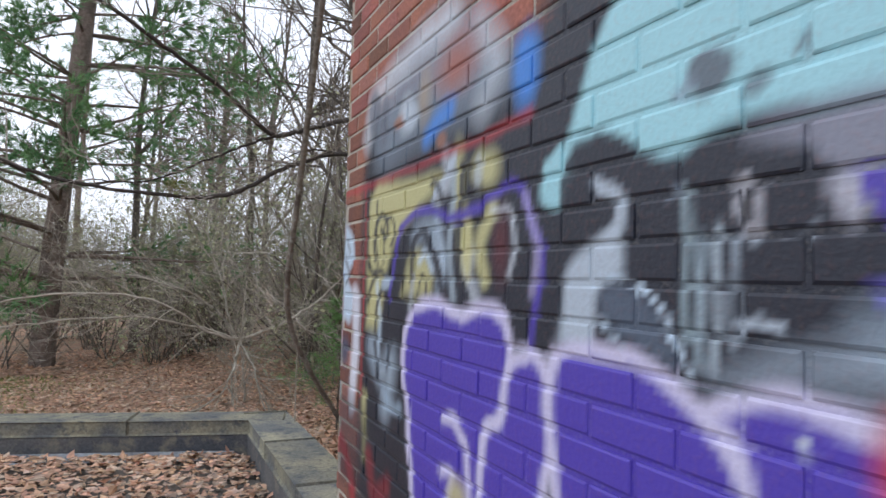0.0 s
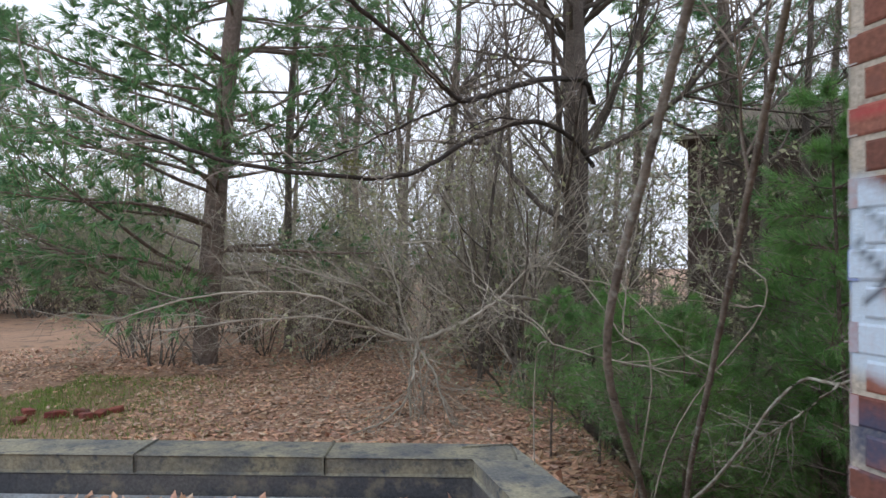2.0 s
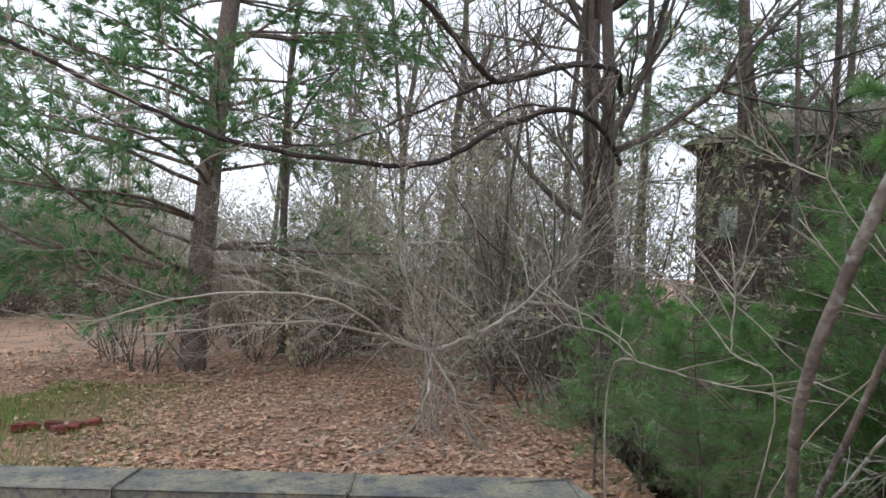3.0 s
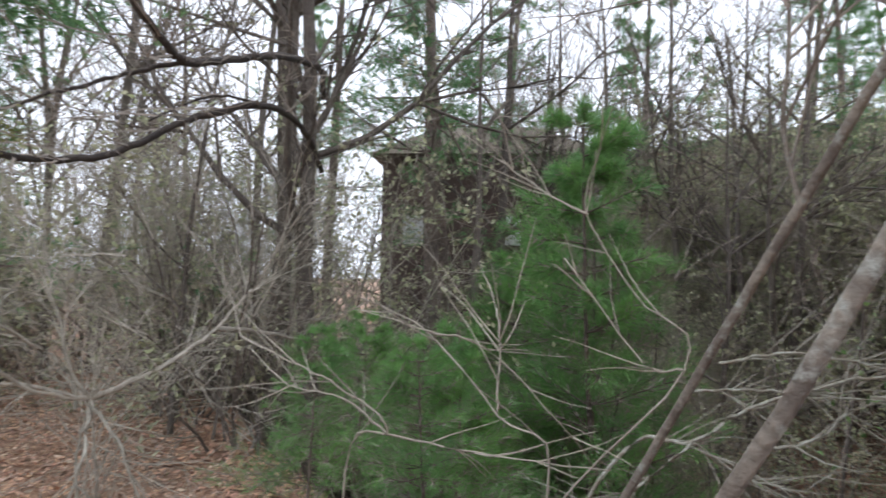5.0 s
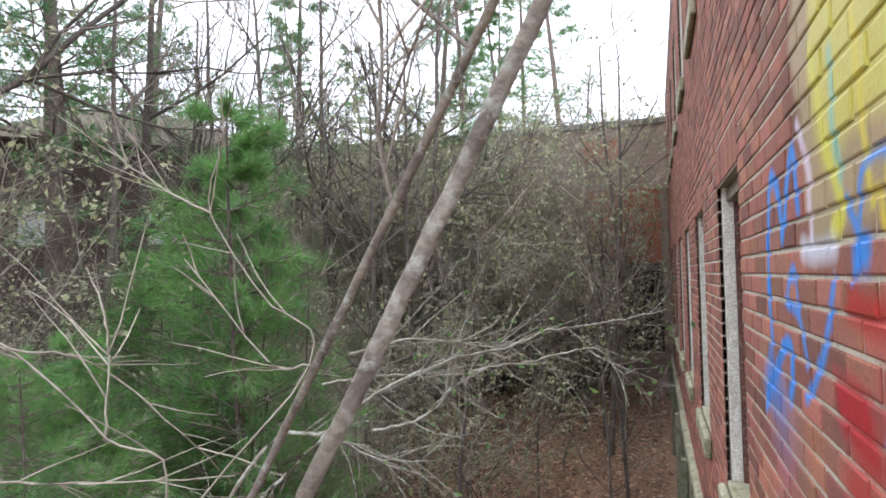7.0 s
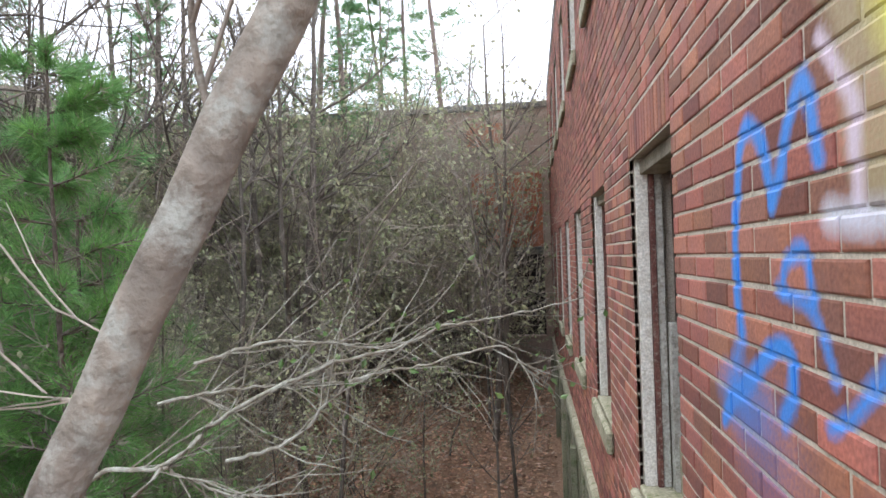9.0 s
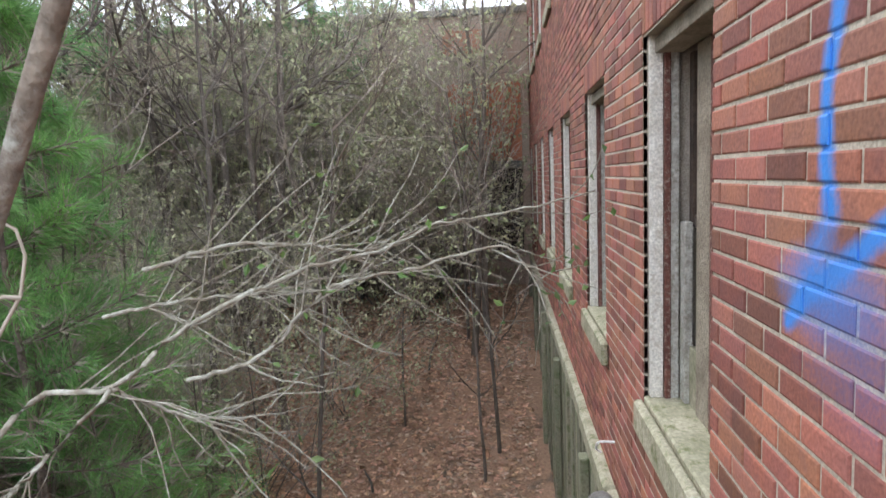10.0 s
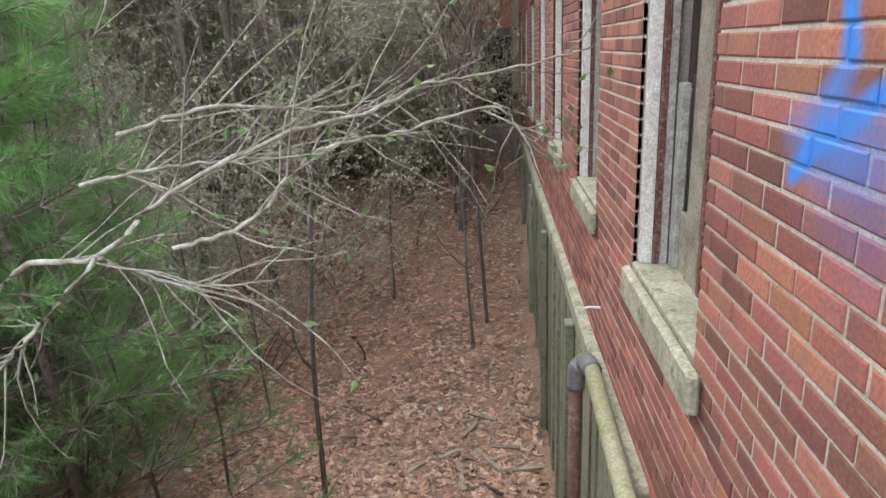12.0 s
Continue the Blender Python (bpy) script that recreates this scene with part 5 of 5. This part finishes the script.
# ---- litter and grass ----
def scatter(name, n, pick, height, material, label, size=(0.05, 0.11), seed=1):
    rr = random.Random(seed)
    g = Geo()
    for _ in range(n):
        x, y = pick(rr)
        d = Vector((rr.gauss(0, 1), rr.gauss(0, 1), rr.gauss(0, 0.14)))
        s = rr.uniform(*size)
        g.leaf((x, y, height(x, y) + rr.uniform(0.004, 0.03)), d, s, s * rr.uniform(0.45, 0.8), (rr.gauss(0, 0.35), rr.gauss(0, 0.35), 1))
    tagged(g.make(name, material), label, "leaves", kind="stuff")


def in_hollow(rr):
    x = 0.5 + 14.4 * rr.random() ** 1.35
    return x, 0.2 + (3 + x * 0.55) * rr.random()


def on_lawn(rr):
    while True:
        x, y = rr.uniform(-9, 2.5), 3.3 + 8.5 * rr.random() ** 1.3
        if y > 8.2 or x > -2.6 or rr.random() < 0.18:
            return x, y


def pile_z(x, y):
    back = smoothstep(2.2, 0, (2.46 + 0.255 * (0.06 - x)) - y)
    return 0.12 + 0.05 * back * (0.6 + 0.6 * noise.noise((x * 2, y * 2, 5))) + 0.02 * noise.noise((x * 6, y * 6, 2))


def on_terrace(rr):
    x = rr.uniform(-5.5, 0.04)
    return x, (2.42 + 0.255 * (0.06 - x)) - 4.2 * rr.random() ** 1.6


scatter("dead_leaves", 42000, in_hollow, gz, M_LITTER, "thick brown leaf litter on the hollow floor", (0.06, 0.14), 3)
scatter("dead_leaves", 16000, in_hollow, gz, M_LITTER_P, "pale fallen leaves among the brown litter", (0.05, 0.12), 4)
scatter("dead_leaves", 26000, on_lawn, gz, M_LITTER, "brown fallen leaves on the lawn", (0.045, 0.09), 5)
scatter("dead_leaves", 9000, on_lawn, gz, M_LITTER_P, "pale fallen leaves on the lawn", (0.045, 0.09), 6)
scatter("dead_leaves", 9000, on_terrace, pile_z, M_LITTER, "dry brown leaves drifted against the parapet", (0.04, 0.085), 7)
scatter("dead_leaves", 4000, on_terrace, pile_z, M_LITTER_P, "pale dry leaves on the terrace", (0.04, 0.085), 8)
gr = Geo()
rg = random.Random(9)
for _ in range(30000):
    x, y = rg.gauss(-4.3, 1.2), rg.uniform(4.6, 8.6)
    if noise.noise((x * 0.6, y * 0.6, 8)) > -0.15:
        gr.blade((x, y, gz(x, y)), (rg.gauss(0, 0.4), rg.gauss(0, 0.4), 1), rg.uniform(0.04, 0.09), 0.008, rnd_dir(rg))
tagged(gr.make("grass", M_GRASS), "short green grass showing through the leaves", "grass", kind="stuff")

# broken bricks on the lawn and litter in the hollow
heap = random.Random(12)
M_RUBBLE = mat("rubble_brick", (0.24, 0.06, 0.04), (0.14, 0.05, 0.04), 0.9, 9, 0.5, 60, rand=0.3)
for i in range(11):
    x, y = -3.35 + heap.gauss(0, 0.35), 6.15 + heap.gauss(0, 0.16)
    o = tagged(part("broken_brick", *block_geo((-0.1, -0.05, -0.03), (heap.uniform(0.0, 0.1), 0.05, 0.03), 0.008), M_RUBBLE), "broken red brick lying on the lawn", "brick", "bricks on the lawn")
    o.matrix_basis = pose(x, y, gz(x, y) + 0.03, heap.uniform(-8, 8), heap.uniform(-12, 12), heap.uniform(0, 180))
M_SCRAP = mat("pale_scrap_wood", (0.42, 0.36, 0.27), (0.28, 0.23, 0.17), 0.85, 8, 0.5, 60, rand=0.3)
for x, y, l, rz in ((6.05, 0.72, 0.5, 30), (6.3, 0.55, 0.35, 80), (6.6, 0.95, 0.3, 150), (5.75, 1.0, 0.45, 10), (6.9, 0.8, 0.4, 60), (6.15, 1.15, 0.25, 120), (5.9, 0.45, 0.6, 95), (5.9, 1.5, 0.28, 135)):
    o = tagged(part("scrap_board", *block_geo((-l / 2, -0.025, -0.010), (l / 2, 0.025, 0.010), 0.003), M_SCRAP), "short piece of scrap wood on the leaves", "board", "scrap wood by the wall")
    o.matrix_basis = pose(x, y, gz(x, y) + 0.03, 0, 4, rz)
M_PAPER = mat("white_litter", (0.75, 0.75, 0.74), (0.62, 0.62, 0.6), 0.6, 10, 0.2, 60)
for x, y, s in ((5.3, 4.6, 0.11), (7.05, 1.3, 0.04), (9.3, 4.0, 0.05), (7.6, 3.6, 0.04), (5.9, 4.0, 0.04)):
    bm = bmesh.new()
    bmesh.ops.create_icosphere(bm, subdivisions=2, radius=s)
    for v in bm.verts:
        v.co *= 1 + 0.35 * noise.noise(v.co * (4 / s) * 0.3)
        v.co.z *= 0.6
    me = bpy.data.meshes.new("crumpled_paper")
    bm.to_mesh(me)
    bm.free()
    me.materials.append(M_PAPER)
    o = tagged(new("crumpled_paper", me), "crumpled white litter lying on the leaves", "litter", "litter in the hollow")
    o.location = (x, y, gz(x, y) + s * 0.5)
fallen = random.Random(14)
for x, y, l, rz in ((6.6, 3.4, 1.3, 160), (7.0, 2.3, 0.8, 50), (8.5, 2.6, 1.2, 20), (5.8, 0.9, 0.9, 45), (11.5, 2.0, 2.2, 5)):
    g = Geo()
    g.tube(wander(fallen, (-l / 2, 0, 0), (1, 0, 0), l, 6, 0.12), 0.02, 0.008, 7)
    o = tagged(g.make("fallen_branch", M_BARK_D, smooth=True), "dead fallen branch lying in the leaf litter", "branch", "fallen branches")
    o.matrix_basis = pose(x, y, gz(x, y) + 0.03, 0, 0, rz)

# ---- pieces of the walls ----
lay_bricks(wall_w, to_west, False, 5.0, -0.2, 4.2, lambda a, b, z: a < 1.9 and 0.9 < z < 2.05, WEST, 2.6, lambda a, b, z0, z1: [(a, b)])
mortar_sheet(wall_w, to_west, False, 3.0, 0.1, 3.0, WEST, lambda u, w: False)
lay_bricks(wall_n, to_north, True, WALL_END, LOW, WALL_TOP - 0.06, lambda a, b, z: 0.7 < a < 2.9 and 0.3 < z < 2.0, NORTH, 1.6, skip_openings)
mortar_sheet(wall_n, to_north, True, 4.0, LOW, 3.2, NORTH, window_hole)
for o0, o1 in openings:
    vs, fs = [], []
    n = round(WIN_W / COURSE)
    for i in range(n):
        w, f, uv = brick_geo(o0 + WIN_W * i / n, o0 + WIN_W * (i + 1) / n - JOINT, WIN_T + 0.002, WIN_T + 0.19, to_north, 3, 3, 0.002)
        fs += [tuple(k + len(vs) for k in q[::-1]) for q in f]
        vs += w
    ob = tagged(part("soldier_course", vs, fs, M_BRICK_J, wall_n), kind="stuff")
    ob.matrix_parent_inverse = Matrix.Translation(wall_n.location).inverted()
    set_paint(ob.data, np.zeros((len(vs), 4)))
